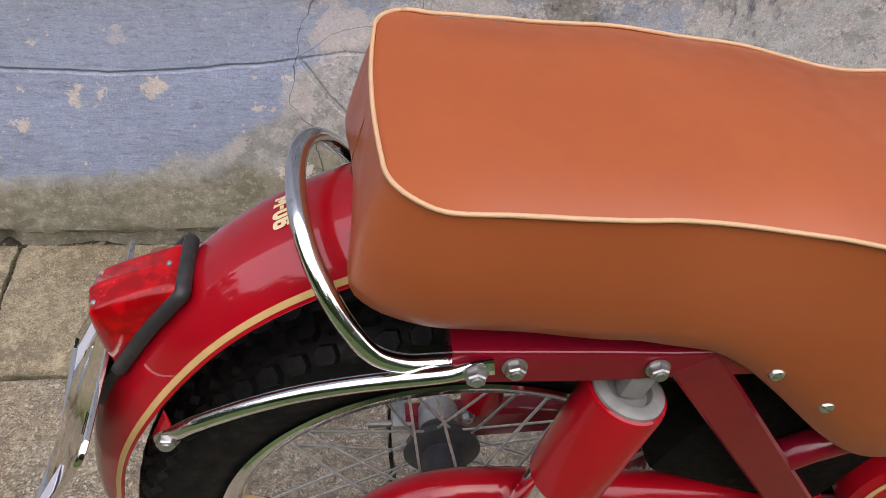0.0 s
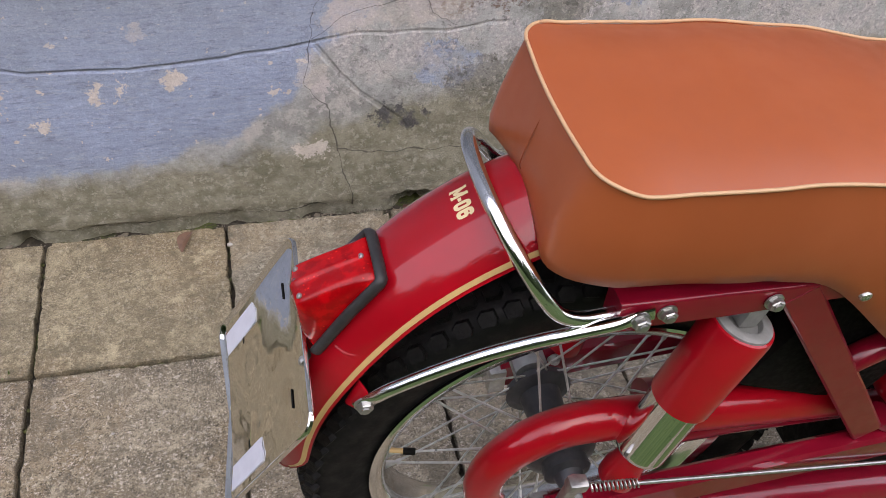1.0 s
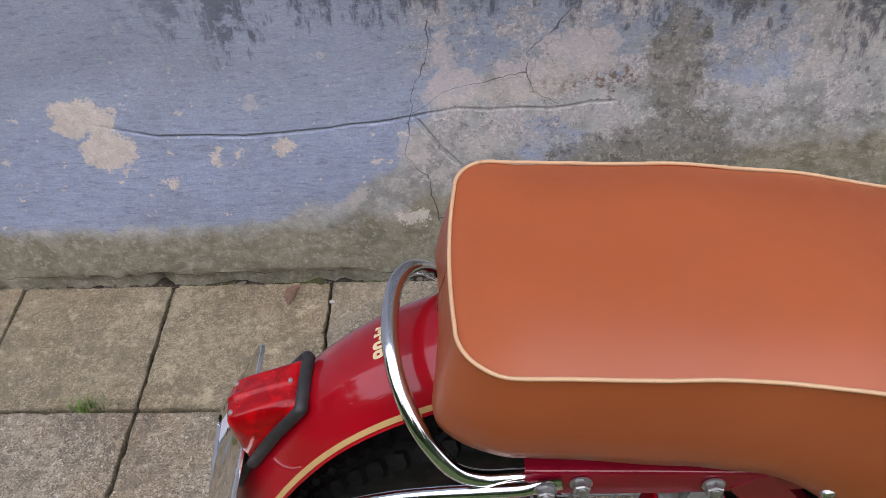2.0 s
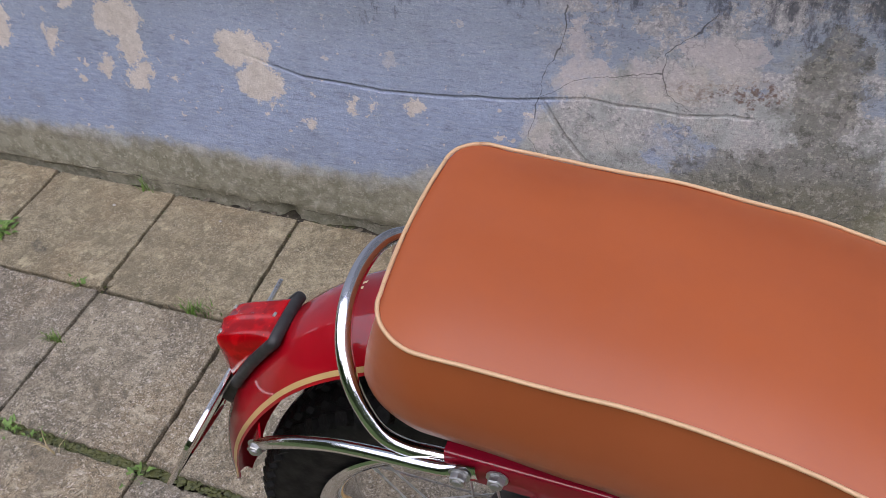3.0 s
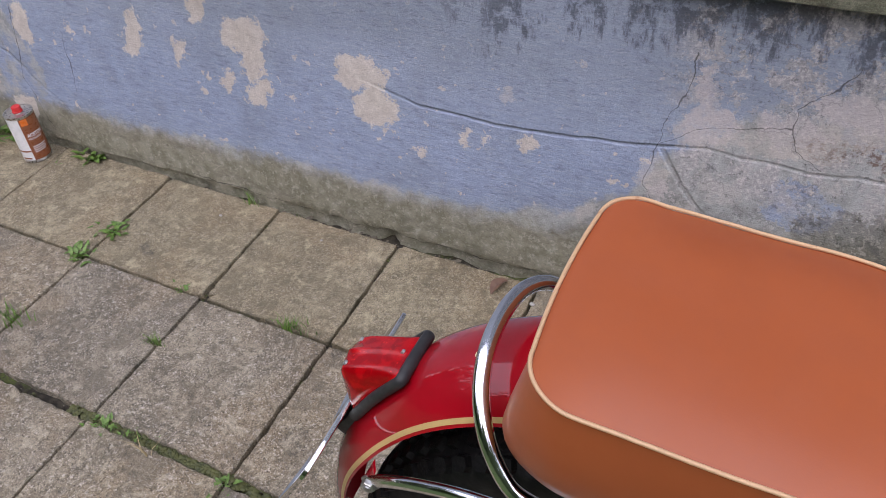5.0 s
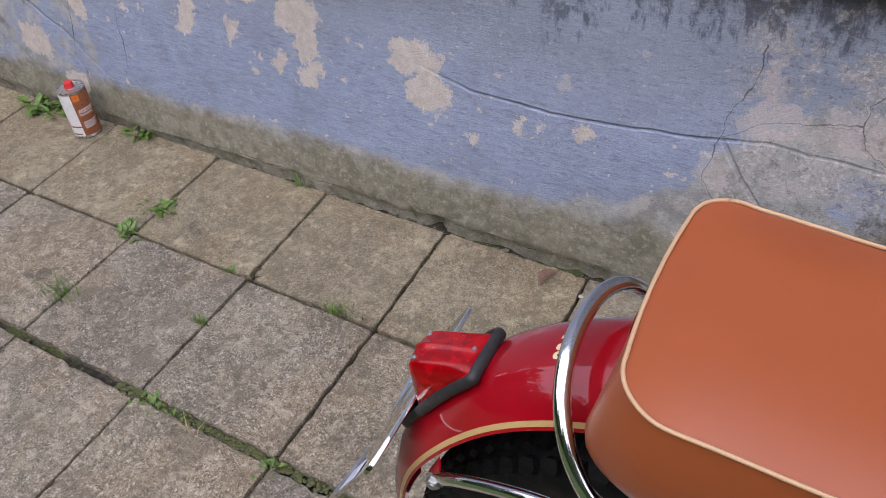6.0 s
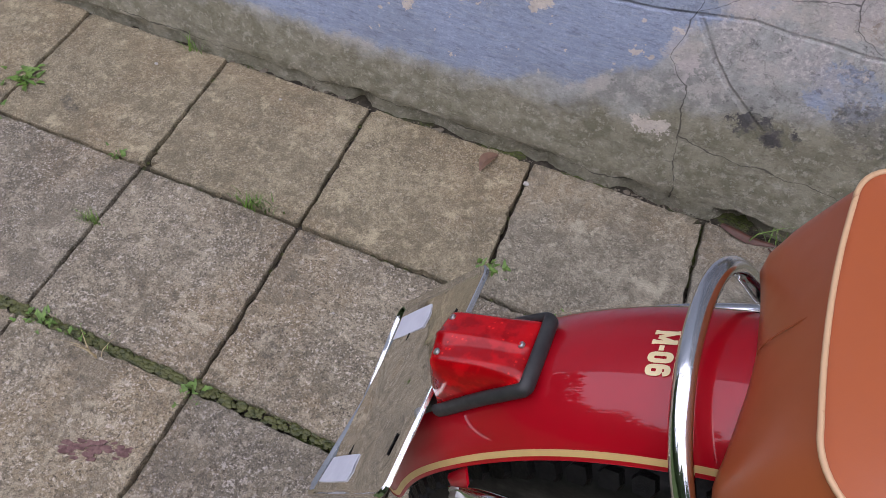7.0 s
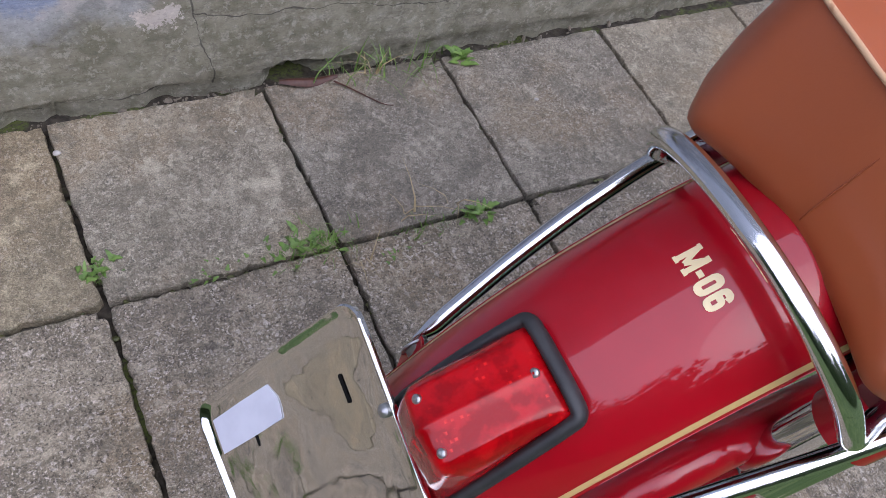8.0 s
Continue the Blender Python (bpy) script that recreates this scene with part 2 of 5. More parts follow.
def wall_mat():
    n = Nodes("old_blue_limewash")
    sep = n.node("ShaderNodeSeparateXYZ")
    n.put(sep.inputs[0], n.pos)
    x, z = sep.outputs[0], sep.outputs[2]
    flat = n.node("ShaderNodeCombineXYZ")
    n.put(flat.inputs[0], x)
    n.put(flat.inputs[2], z)
    flat = flat.outputs[0]
    ragged = n.vec("ADD", flat, n.vec("SCALE", n.vec("SUBTRACT", n.noise(30, 8, 0.76, colour=True), (0.5, 0.5, 0.5)), scale=0.120))
    wobble = n.vec("ADD", flat, n.vec("SCALE", n.vec("SUBTRACT", n.noise(20, 3, 0.55, colour=True), (0.5, 0.5, 0.5)), scale=0.030))
    wobble = n.vec("MULTIPLY", wobble, (1, 0, 1))

    bent = n.vec("ADD", flat, n.vec("SCALE", n.vec("SUBTRACT", n.noise(14, 3, 0.5, colour=True), (0.5, 0.5, 0.5)), scale=0.012))
    bent = n.vec("MULTIPLY", bent, (1, 0, 1))

    def spot(cx, cz, rx, rz, turn=0.0, where=None):
        """1 inside a ragged blot, 0 outside."""
        v = n.vec("SUBTRACT", ragged if where is None else where, (cx, 0, cz))
        if turn:
            r = n.node("ShaderNodeVectorRotate")
            r.rotation_type = "Y_AXIS"
            n.put(r.inputs["Vector"], v)
            r.inputs["Angle"].default_value = radians(turn)
            v = r.outputs[0]
        d = n.vec("LENGTH", n.vec("MULTIPLY", v, (1 / rx, 0, 1 / rz)))
        return n.span(d, 1.05, 0.95)

    def blots(*specs):
        """The union of several blots, folded one by one."""
        m = None
        for spec in specs:
            k = spot(*spec)
            m = k if m is None else n.math("MAXIMUM", m, k)
        return m

    def line(points, where, best=None):
        """The distance to a broken line, or to the nearer of it and an earlier one."""
        for (x0, z0), (x1, z1) in zip(points, points[1:]):
            along = Vector((x1 - x0, 0, z1 - z0))
            off = n.vec("SUBTRACT", where, (x0, 0, z0))
            t = n.math("DIVIDE", n.vec("DOT_PRODUCT", off, tuple(along)), along.length_squared, True)
            d = n.vec("LENGTH", n.vec("SUBTRACT", off, n.vec("SCALE", tuple(along), scale=t)))
            best = d if best is None else n.math("MINIMUM", best, d)
        return best

    fine, mid, big = n.noise(150, 5, 0.65), n.noise(28, 5, 0.65), n.noise(4.5, 4, 0.6)
    brush = n.noise(22, 7, 0.78, stretch=(1, 1, 6))
    # bare plaster: warm grey, mottled
    c = n.mix(n.span(mid, 0.3, 0.7), (0.320, 0.322, 0.305), (0.480, 0.485, 0.475))
    c = n.mix(n.span(big, 0.48, 0.64, 0, 0.5), c, (0.18, 0.18, 0.155))
    c = n.mix(n.span(n.noise(11, 6, 0.7, vector=n.vec("ADD", n.pos, (3, 0, 1))), 0.50, 0.58, 0, 0.8), c, (0.50, 0.475, 0.445))
    c = n.mix(n.span(n.noise(13, 6, 0.72, vector=n.vec("ADD", n.pos, (9, 0, 4))), 0.60, 0.68, 0, 0.6), c, (0.085, 0.088, 0.085))
    # darker damp field to the right, and blue remains
    damp = blots((0.205, 0.455, 0.075, 0.12), (0.191, 0.302, 0.13, 0.09), (0.423, 0.237, 0.3, 0.16))
    c = n.mix(n.math("MULTIPLY", damp, n.span(mid, 0.2, 0.7, 0.7, 0.15)), c, (0.15, 0.15, 0.12))
    # blue limewash, its lower edge rising to the right
    edge = n.steps(n.span(x, -2.6, 0.6, smooth=False), [(0.0, 0.10), (0.25, 0.14), (0.42, 0.15), (0.59, 0.155), (0.655, 0.20), (0.70, 0.27), (0.725, 0.385),
                                                        (0.79, 0.53), (0.86, 0.64), (1.0, 0.72)])
    up = n.math("SUBTRACT", z, edge)
    up = n.math("ADD", up, n.math("MULTIPLY", n.math("SUBTRACT", n.noise(16, 6, 0.7), 0.5), 0.10))
    worn = n.math("MULTIPLY", blots((-2.427, 0.315, 0.36, 0.22), (-2.114, 0.211, 0.10, 0.12)), n.span(n.noise(9, 5, 0.7), 0.40, 0.55))
    blue_in = n.math("SUBTRACT", n.span(up, -0.012, 0.016), n.math("MULTIPLY", worn, 0.9), True)
    more_blue = blots((0.07, 0.518, 0.075, 0.05), (0.34, 0.52, 0.10, 0.085), (-0.038, 0.354, 0.05, 0.03), (-0.141, 0.558, 0.14, 0.07), (0.096, 0.593, 0.2, 0.06), (-0.029, 0.328, 0.07, 0.04))
    blue_in = n.math("MAXIMUM", blue_in, n.math("MULTIPLY", more_blue, n.span(mid, 0.35, 0.6, 0.25, 0.9)))
    blue = n.mix(n.span(brush, 0.3, 0.7), (0.262, 0.312, 0.432), (0.365, 0.420, 0.550))
    blue = n.mix(n.span(n.noise(7, 5, 0.65), 0.45, 0.7, 0, 0.5), blue, (0.225, 0.255, 0.315))
    blue = n.mix(n.math("MULTIPLY", n.span(z, 0.30, 0.55), n.span(brush, 0.25, 0.7, 0.35, 0.8)), blue, (0.325, 0.360, 0.420))
    scuff = n.span(n.noise(55, 6, 0.75, stretch=(0.6, 1, 2.8)), 0.54, 0.60, 0, 0.5)
    blue = n.mix(scuff, blue, (0.40, 0.435, 0.50))
    scuff = n.span(n.noise(48, 6, 0.75, vector=n.vec("ADD", n.pos, (2, 0, 9)), stretch=(0.6, 1, 2.8)), 0.55, 0.62, 0, 0.40)
    blue = n.mix(scuff, blue, (0.13, 0.145, 0.19))
    c = n.mix(blue_in, c, blue)
    # pale worn plaster among the remains of blue
    pale = n.math("MULTIPLY", n.span(n.noise(15, 7, 0.78, vector=n.vec("ADD", n.pos, (6, 0, 2))), 0.49, 0.54, 0, 0.85), n.math("MULTIPLY", n.span(x, -0.34, -0.22), n.span(z, 0.24, 0.40)))
    c = n.mix(pale, c, n.mix(n.span(fine, 0.35, 0.65), (0.36, 0.345, 0.345), (0.56, 0.53, 0.51)))
    pock = n.math("MULTIPLY", n.span(n.noise(75, 5, 0.75, vector=n.vec("ADD", n.pos, (1, 0, 8))), 0.57, 0.64, 0, 0.5), n.span(x, -0.40, -0.22))
    c = n.mix(pock, c, (0.085, 0.085, 0.085))
    # soot and damp streaks below the sill
    soot = n.math("ADD", n.noise(8, 7, 0.75, stretch=(1, 1, 0.35)), n.span(z, 0.40, 0.72, -0.16, 0.10, False))
    soot = n.math("MULTIPLY", n.span(soot, 0.49, 0.57), n.span(x, -0.95, -0.55))
    c = n.mix(n.math("MULTIPLY", soot, n.span(n.noise(40, 5, 0.7), 0.38, 0.52, 0.05, 0.8)), c, (0.085, 0.092, 0.110))
    # algae at the foot
    foot = n.math("ADD", z, n.math("MULTIPLY", n.math("SUBTRACT", n.noise(10, 6, 0.7), 0.5), 0.13))
    foot = n.math("SUBTRACT", foot, n.math("MULTIPLY", edge, 0.34))
    alga = n.span(foot, 0.115, 0.060)
    green = n.mix(n.span(mid, 0.35, 0.65), (0.180, 0.168, 0.106), (0.285, 0.265, 0.185))
    green = n.mix(n.span(n.noise(70, 5, 0.75), 0.54, 0.60, 0, 0.75), green, (0.40, 0.37, 0.29))
    green = n.mix(n.span(n.noise(20, 6, 0.75, stretch=(0.5, 1, 1.8)), 0.52, 0.62, 0, 0.5), green, (0.12, 0.108, 0.068))
    c = n.mix(n.math("MULTIPLY", alga, 0.85), c, green)
    # rust-brown crumbled spot
    rust = n.math("MULTIPLY", blots((-0.017, 0.458, 0.05, 0.022), (0.084, 0.47, 0.06, 0.022)), n.span(n.noise(90, 5, 0.7), 0.45, 0.6))
    c = n.mix(n.math("MULTIPLY", rust, 0.8), c, (0.14, 0.075, 0.05))
    black = n.math("MULTIPLY", blots((-0.141, 0.226, 0.045, 0.028), (-0.085, 0.215, 0.03, 0.03), (0.108, 0.286, 0.02, 0.02)), n.span(mid, 0.35, 0.6))
    c = n.mix(n.math("MULTIPLY", black, 0.85), c, (0.045, 0.045, 0.055))
    # flaked-off patches that show the cream undercoat
    flake = blots(
        (-0.961, 0.426, 0.066, 0.040, -12), (-0.928, 0.349, 0.058, 0.046, 10), (-1.006, 0.401, 0.032, 0.024),
        (-1.273, 0.462, 0.072, 0.042, 10), (-1.262, 0.396, 0.034, 0.048, -20), (-1.256, 0.319, 0.048, 0.026, 38), (-1.35, 0.333, 0.016, 0.036, -25),
        (-1.633, 0.409, 0.026, 0.064, -18), (-1.484, 0.39, 0.020, 0.034, -25), (-1.402, 0.506, 0.026, 0.045, -25), (-1.861, 0.388, 0.010, 0.018),
        (-0.559, 0.351, 0.018, 0.022), (-0.705, 0.322, 0.010, 0.024, 15), (-0.655, 0.332, 0.006, 0.015), (-0.816, 0.259, 0.016, 0.013),
        (-1.161, 0.328, 0.014, 0.010), (-0.314, 0.163, 0.034, 0.020), (-2.039, 0.374, 0.030, 0.060), (-2.272, 0.212, 0.070, 0.050), (-2.137, 0.109, 0.05, 0.04))
    faint = blots((-0.301, 0.341, 0.028, 0.042), (-0.218, 0.455, 0.065, 0.035, 20), (-0.613, 0.444, 0.016, 0.012), (-0.068, 0.452, 0.09, 0.03), (0.024, 0.493, 0.06, 0.03))
    flake = n.math("MAXIMUM", flake, n.math("MULTIPLY", faint, n.span(mid, 0.3, 0.65, 0.2, 0.6)))
    dots = n.math("MULTIPLY", n.span(n.noise(34, 3, 0.6, vector=n.vec("ADD", n.pos, (4, 0, 7))), 0.665, 0.675), n.span(z, 0.75, 0.30))
    flake = n.math("MAXIMUM", flake, n.math("MULTIPLY", dots, blue_in))
    cream = n.mix(n.span(n.noise(45, 4), 0.3, 0.7), (0.54, 0.485, 0.425), (0.63, 0.575, 0.515))
    c = n.mix(flake, c, cream)
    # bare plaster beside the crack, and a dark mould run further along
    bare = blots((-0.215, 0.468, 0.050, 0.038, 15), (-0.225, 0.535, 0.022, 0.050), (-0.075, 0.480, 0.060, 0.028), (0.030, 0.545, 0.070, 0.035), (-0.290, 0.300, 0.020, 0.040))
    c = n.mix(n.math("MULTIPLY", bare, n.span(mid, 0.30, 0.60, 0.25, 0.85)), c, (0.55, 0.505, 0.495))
    mould = blots((0.205, 0.480, 0.055, 0.130), (0.215, 0.300, 0.130, 0.085), (0.075, 0.290, 0.11, 0.05))
    c = n.mix(n.math("MULTIPLY", mould, n.span(mid, 0.25, 0.60, 0.30, 0.65)), c, (0.165, 0.158, 0.130))
    c = n.mix(n.math("MULTIPLY", mould, n.span(n.noise(75, 5, 0.75), 0.53, 0.60, 0, 0.55)), c, (0.40, 0.375, 0.32))
    c = n.mix(n.math("MULTIPLY", mould, n.span(n.noise(48, 5, 0.75), 0.54, 0.62, 0, 0.6)), c, (0.085, 0.080, 0.070))
    # cracks and the ridge of an old conduit chase
    chase = line([(-2.608, 0.637), (-1.765, 0.516), (-1.333, 0.472), (-1.025, 0.424), (-0.815, 0.374), (-0.644, 0.372), (-0.513, 0.379), (-0.3, 0.401), (-0.21, 0.415), (-0.038, 0.407), (0.094, 0.42)], bent)
    chase2 = line([(-0.29, 0.397), (-0.246, 0.329), (-0.201, 0.283), (-0.126, 0.216), (-0.033, 0.088)], bent)
    chase2 = line([(-2.355, 0.377), (-2.133, 0.275), (-2.016, 0.184), (-1.918, 0.117)], wobble, chase2)
    crack = None
    for points in ([(-0.232, 0.008), (-0.263, 0.16), (-0.274, 0.253), (-0.317, 0.315), (-0.298, 0.401), (-0.287, 0.476), (-0.26, 0.514), (-0.252, 0.606)],
                   [(-0.295, 0.404), (-0.233, 0.454), (-0.07, 0.485), (-0.072, 0.529), (-0.021, 0.575), (-0.0, 0.614)],
                   [(-0.07, 0.485), (-0.063, 0.447), (-0.007, 0.415)], [(-0.263, 0.16), (-0.162, 0.144), (-0.003, 0.139), (0.2, 0.106)],
                   [(-1.896, 0.373), (-1.891, 0.199)], [(-1.522, 0.036), (-1.022, 0.016), (-0.637, 0.021), (-0.295, 0.01)], [(-2.068, 0.415), (-2.104, 0.211), (-2.039, 0.057)]):
        crack = line(points, wobble, crack)
    thin = n.span(n.math("MULTIPLY", crack, n.span(n.noise(22, 2), 0.35, 0.65, 0.8, 2.8)), 0.0022, 0.0005)
    groove = n.math("MULTIPLY", n.span(chase, 0.0055, 0.001), n.math("MULTIPLY", n.span(x, -1.0, -0.75, 0.12, 1.0), n.span(x, -0.33, -0.22, 1.0, 0.55)))
    groove2 = n.span(chase2, 0.008, 0.002)
    net = n.node("ShaderNodeTexVoronoi")
    net.feature = "DISTANCE_TO_EDGE"
    net.inputs["Scale"].default_value = 6.5
    n.put(net.inputs["Vector"], n.vec("ADD", flat, n.vec("SCALE", n.noise(9, 5, 0.65, colour=True), scale=0.16)))
    hair = n.math("MULTIPLY", n.span(net.outputs["Distance"], 0.016, 0.003), n.math("MULTIPLY", n.span(x, -0.42, -0.28), n.span(n.noise(5, 3), 0.42, 0.55)))
    c = n.mix(n.math("MULTIPLY", hair, 0.30), c, (0.07, 0.066, 0.062))
    c = n.mix(n.math("MULTIPLY", thin, 0.7), c, (0.035, 0.032, 0.030))
    gritty = n.noise(215, 4, 0.78, stretch=(0.7, 1, 1.6))
    c = n.mix(n.span(gritty, 0.54, 0.61, 0, 0.42), c, n.mix(1.0, c, (0.55, 0.55, 0.55), "MULTIPLY"))
    c = n.mix(n.span(fine, 0.54, 0.62, 0, 0.5), c, n.mix(1.0, c, (1.28, 1.28, 1.26), "MULTIPLY"))
    h = n.math("ADD", n.math("MULTIPLY", gritty, 0.75), n.math("MULTIPLY", mid, 0.6))
    h = n.math("ADD", h, n.math("MULTIPLY", brush, 0.50))
    h = n.math("SUBTRACT", h, n.math("MULTIPLY", groove, 1.3))
    h = n.math("SUBTRACT", h, n.math("MULTIPLY", n.math("MULTIPLY", groove2, n.span(z, 0.16, 0.30, 0.35, 1.0)), 1.0))
    relief = n.bump(h, 0.0040, 0.85)
    return n.done(c, n.span(fine, 0.3, 0.7, 0.8, 0.95), 0.0, relief, Specular_IOR_Level=0.25)


WALL = wall_mat()
SILL = concrete("mossy_sill_concrete", (0.30, 0.30, 0.22), (0.20, 0.21, 0.14), (0.42, 0.38, 0.30), 0.25)
HEDGE = leaf_mat("hedge_leaves", (0.045, 0.085, 0.020), (0.075, 0.12, 0.03))


# ---- mesh helpers ----
def part(name, bm, material, parent=None, label="", smooth=True):
    mesh = bpy.data.meshes.new(name)
    bmesh.ops.recalc_face_normals(bm, faces=bm.faces)
    if smooth:
        for f in bm.faces:
            f.smooth = True
    bm.to_mesh(mesh)
    bm.free()
    if smooth:
        mesh.set_sharp_from_angle(angle=radians(42))
    mesh.materials.append(material)
    ob = new(name, mesh)
    if parent is not None:
        ob.parent = parent
    if label:
        ob["label"] = label
    return ob


def box(bm, size, at=(0, 0, 0), turn=(0, 0, 0), bevel=0.0):
    got = bmesh.ops.create_cube(bm, size=1.0, matrix=pose(*at, *turn) @ Matrix.Diagonal((*size, 1)))
    if bevel:
        edges = list({e for v in got["verts"] for e in v.link_edges})
        bmesh.ops.bevel(bm, geom=edges, offset=bevel, segments=2, affect="EDGES", profile=0.6)
    return bm


def rings(bm, loops, closed=True, cap=True):
    """Skins a list of loops of points, all of one length."""
    made = [[bm.verts.new(p) for p in loop] for loop in loops]
    n = len(made[0])
    for a, b in zip(made, made[1:]):
        for k in range(n if closed else n - 1):
            bm.faces.new((a[k], a[(k + 1) % n], b[(k + 1) % n], b[k]))
    if cap and closed:
        bm.faces.new(made[0][::-1])
        bm.faces.new(made[-1])
    return bm


def glide(points, steps=8):
    """A smooth line through the points."""
    p = [Vector(k) for k in points]
    p = [2 * p[0] - p[1], *p, 2 * p[-1] - p[-2]]
    out = []
    for a, b, c, d in zip(p, p[1:], p[2:], p[3:]):
        for k in range(steps):
            t = k / steps
            out.append(0.5 * (2 * b + (c - a) * t + (2 * a - 5 * b + 4 * c - d) * t * t + (3 * b - a - 3 * c + d) * t ** 3))
    return out + [p[-2]]


def tube(bm, line, radius, sides=14, flat=None):
    """A tube along a line; radius may be a function of 0..1; flat: (wide, high) factors by 0..1."""
    loops, last = [], None
    for i, p in enumerate(line):
        d = (line[min(i + 1, len(line) - 1)] - line[max(i - 1, 0)]).normalized()
        ref = Vector((0, 1, 0)) if last is None else last
        side = (ref - d * ref.dot(d))
        side = side.normalized() if side.length > 1e-4 else d.orthogonal().normalized()
        last = side
        up = d.cross(side)
        t = i / (len(line) - 1)
        r = radius(t) if callable(radius) else radius
        w, h = flat(t) if flat else (1, 1)
        loops.append([p + side * (r * w * math.cos(a)) + up * (r * h * math.sin(a)) for a in (2 * math.pi * k / sides for k in range(sides))])
    return rings(bm, loops)


def lathe(bm, profile, sides=32, m=None):
    """Turns (radius, height) pairs round the z axis of m."""
    m = m or Matrix()
    loops = [[m @ Vector((max(r, 1e-5) * math.cos(a), max(r, 1e-5) * math.sin(a), h)) for a in (2 * math.pi * k / sides for k in range(sides))] for r, h in profile]
    return rings(bm, loops)


ACROSS = pose(0, 0, 0, 90, 0, 0)  # turns the z axis to -y, towards the open yard


def hex_bolt(parent, at, name="bolt", size=0.0072):
    bm = bmesh.new()
    m = Matrix.Translation(at) @ ACROSS
    lathe(bm, [(size * 1.25, 0), (size * 1.25, 0.0015), (size * 0.95, 0.0016)], 20, m)
    lathe(bm, [(size, 0.0016), (size, 0.0066), (size * 0.86, 0.0078)], 6, m @ pose(0, 0, 0, 0, 0, random.uniform(0, 60)))
    lathe(bm, [(size * 0.55, 0.0078), (size * 0.52, 0.0095), (0.0, 0.0097)], 14, m)
    return part(name, bm, ZINC, parent, smooth=False)


def empty(name, at=(0, 0, 0)):
    e = new(name)
    e.location = at
    e.empty_display_size = 0.1
    return e


# ---- ground, pavement, house wall ----
def ground():
    bm = bmesh.new()
    loops = [[(x, y, -0.045) for x in (-400, -20, -5, 0, 5, 20, 400)] for y in (-400, -20, -5, 0, 3, 20, 400)]
    rings(bm, loops, closed=False)
    tagged(part("ground", bm, MEADOW, smooth=False), "short green lawn beside the paving", "lawn", kind="structure")


ground()
# joints between the slabs: along the wall, and across at its foot; each row leans on a little to the right
JOINTS_X = [-2.011 - 0.366 * k for k in range(13, 0, -1)] + [-2.011, -1.611, -1.239, -0.882, -0.514, -0.157, 0.191, 0.563] + [0.563 + 0.362 * k for k in range(1, 4)]
ROWS_Y = (1.413, 1.066, 0.697, 0.335, -0.02)
LEAN = (0.0, 0.020, 0.031, 0.041, 0.050)


def wall_foot(x):
    return 1.424 + 0.009 * x




def pavement_bed():
    bm = bmesh.new()
    nx, ny = 200, 46
    loops = [[(-6.8 + 8.8 * i / nx, 1.49 + (1.53 if i < 145 else 1.17) * (j / ny - 1), -0.017 + 0.006 * noise.noise((i * 0.6, j * 0.6, 0))) for i in range(nx + 1)] for j in range(ny + 1)]
    rings(bm, loops, closed=False)
    return tagged(part("pavement", bm, SOIL), "earth-filled joints between worn concrete paving slabs", "pavement", kind="structure")


PAVEMENT = pavement_bed()


def house_wall():
    bm = bmesh.new()
    xs = [-6, -4.5, -3.4] + [-2.8 + 0.01 * k for k in range(361)] + [1.2, 2.5, 5]
    zs = [-0.03, 0.0, 0.012] + [0.03 + 0.02 * k for k in range(36)] + [0.9, 1.5, 2.9, 5.6]
    def face(x, z):
        y = wall_foot(max(x, -4)) + 0.13 * min(max(z, 0), 0.5)
        y += 0.010 * noise.noise((x * 2.3, 0.5, z * 3)) + 0.0035 * noise.noise((x * 11, 3.5, z * 12))
        if z < 0.03:
            y += 0.013 * noise.noise((x * 16, 1.5, 0)) + 0.010 * noise.noise((x * 47, 4.5, 0)) + 0.012
        hole = max(0.0, 1 - ((x + 0.098) / 0.052) ** 2) + 0.25 * max(0.0, 1 - ((x + 0.485) / 0.02) ** 2) + 0.3 * max(0.0, 1 - ((x + 0.915) / 0.025) ** 2)
        hole *= 0.85 + 0.9 * noise.noise((x * 75, 2.5, z * 60))
        if z < 0.03:
            y += 0.05 * hole
        return (x, y, z + (0.010 * hole if 0 < z < 0.05 else 0))
    made = [[bm.verts.new(face(x, z)) for x in xs] for z in zs]
    for a, b in zip(made, made[1:]):
        for k in range(len(xs) - 1):
            bm.faces.new((a[k], a[k + 1], b[k + 1], b[k]))
    # top, back and ends of the wall
    back = [[bm.verts.new((x, 1.90, z)) for x in (xs[0], xs[-1])] for z in (zs[0], zs[-1])]
    bm.faces.new([*made[-1], back[1][1], back[1][0]])
    bm.faces.new([back[0][0], back[0][1], back[1][1], back[1][0]])
    bm.faces.new([*[r[0] for r in made], back[1][0], back[0][0]])
    bm.faces.new([*[r[-1] for r in made], back[1][1], back[0][1]])
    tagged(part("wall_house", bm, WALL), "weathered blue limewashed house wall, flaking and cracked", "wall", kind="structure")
    bm = bmesh.new()
    box(bm, (1.6, 0.16, 0.045), (0.45, 1.515, 0.760), (4, 0, 0), 0.006)
    tagged(part("window_sill", bm, SILL), "mossy concrete window sill above the stained wall", "window sill", kind="structure")


house_wall()

# ---- the motorcycle ----
BIKE = empty("motorcycle", (-0.0023, 0.5862, 0.0012))
BIKE.rotation_euler = (radians(0.8), 0, radians(1.9))
tagged(BIKE, "red vintage motorcycle with orange-brown seat and chrome fittings, on its stand", "motorcycle")

# seat: a skirt below the piping, a padded top above it
SEAT_REAR, SEAT_FRONT = -0.155, 0.46


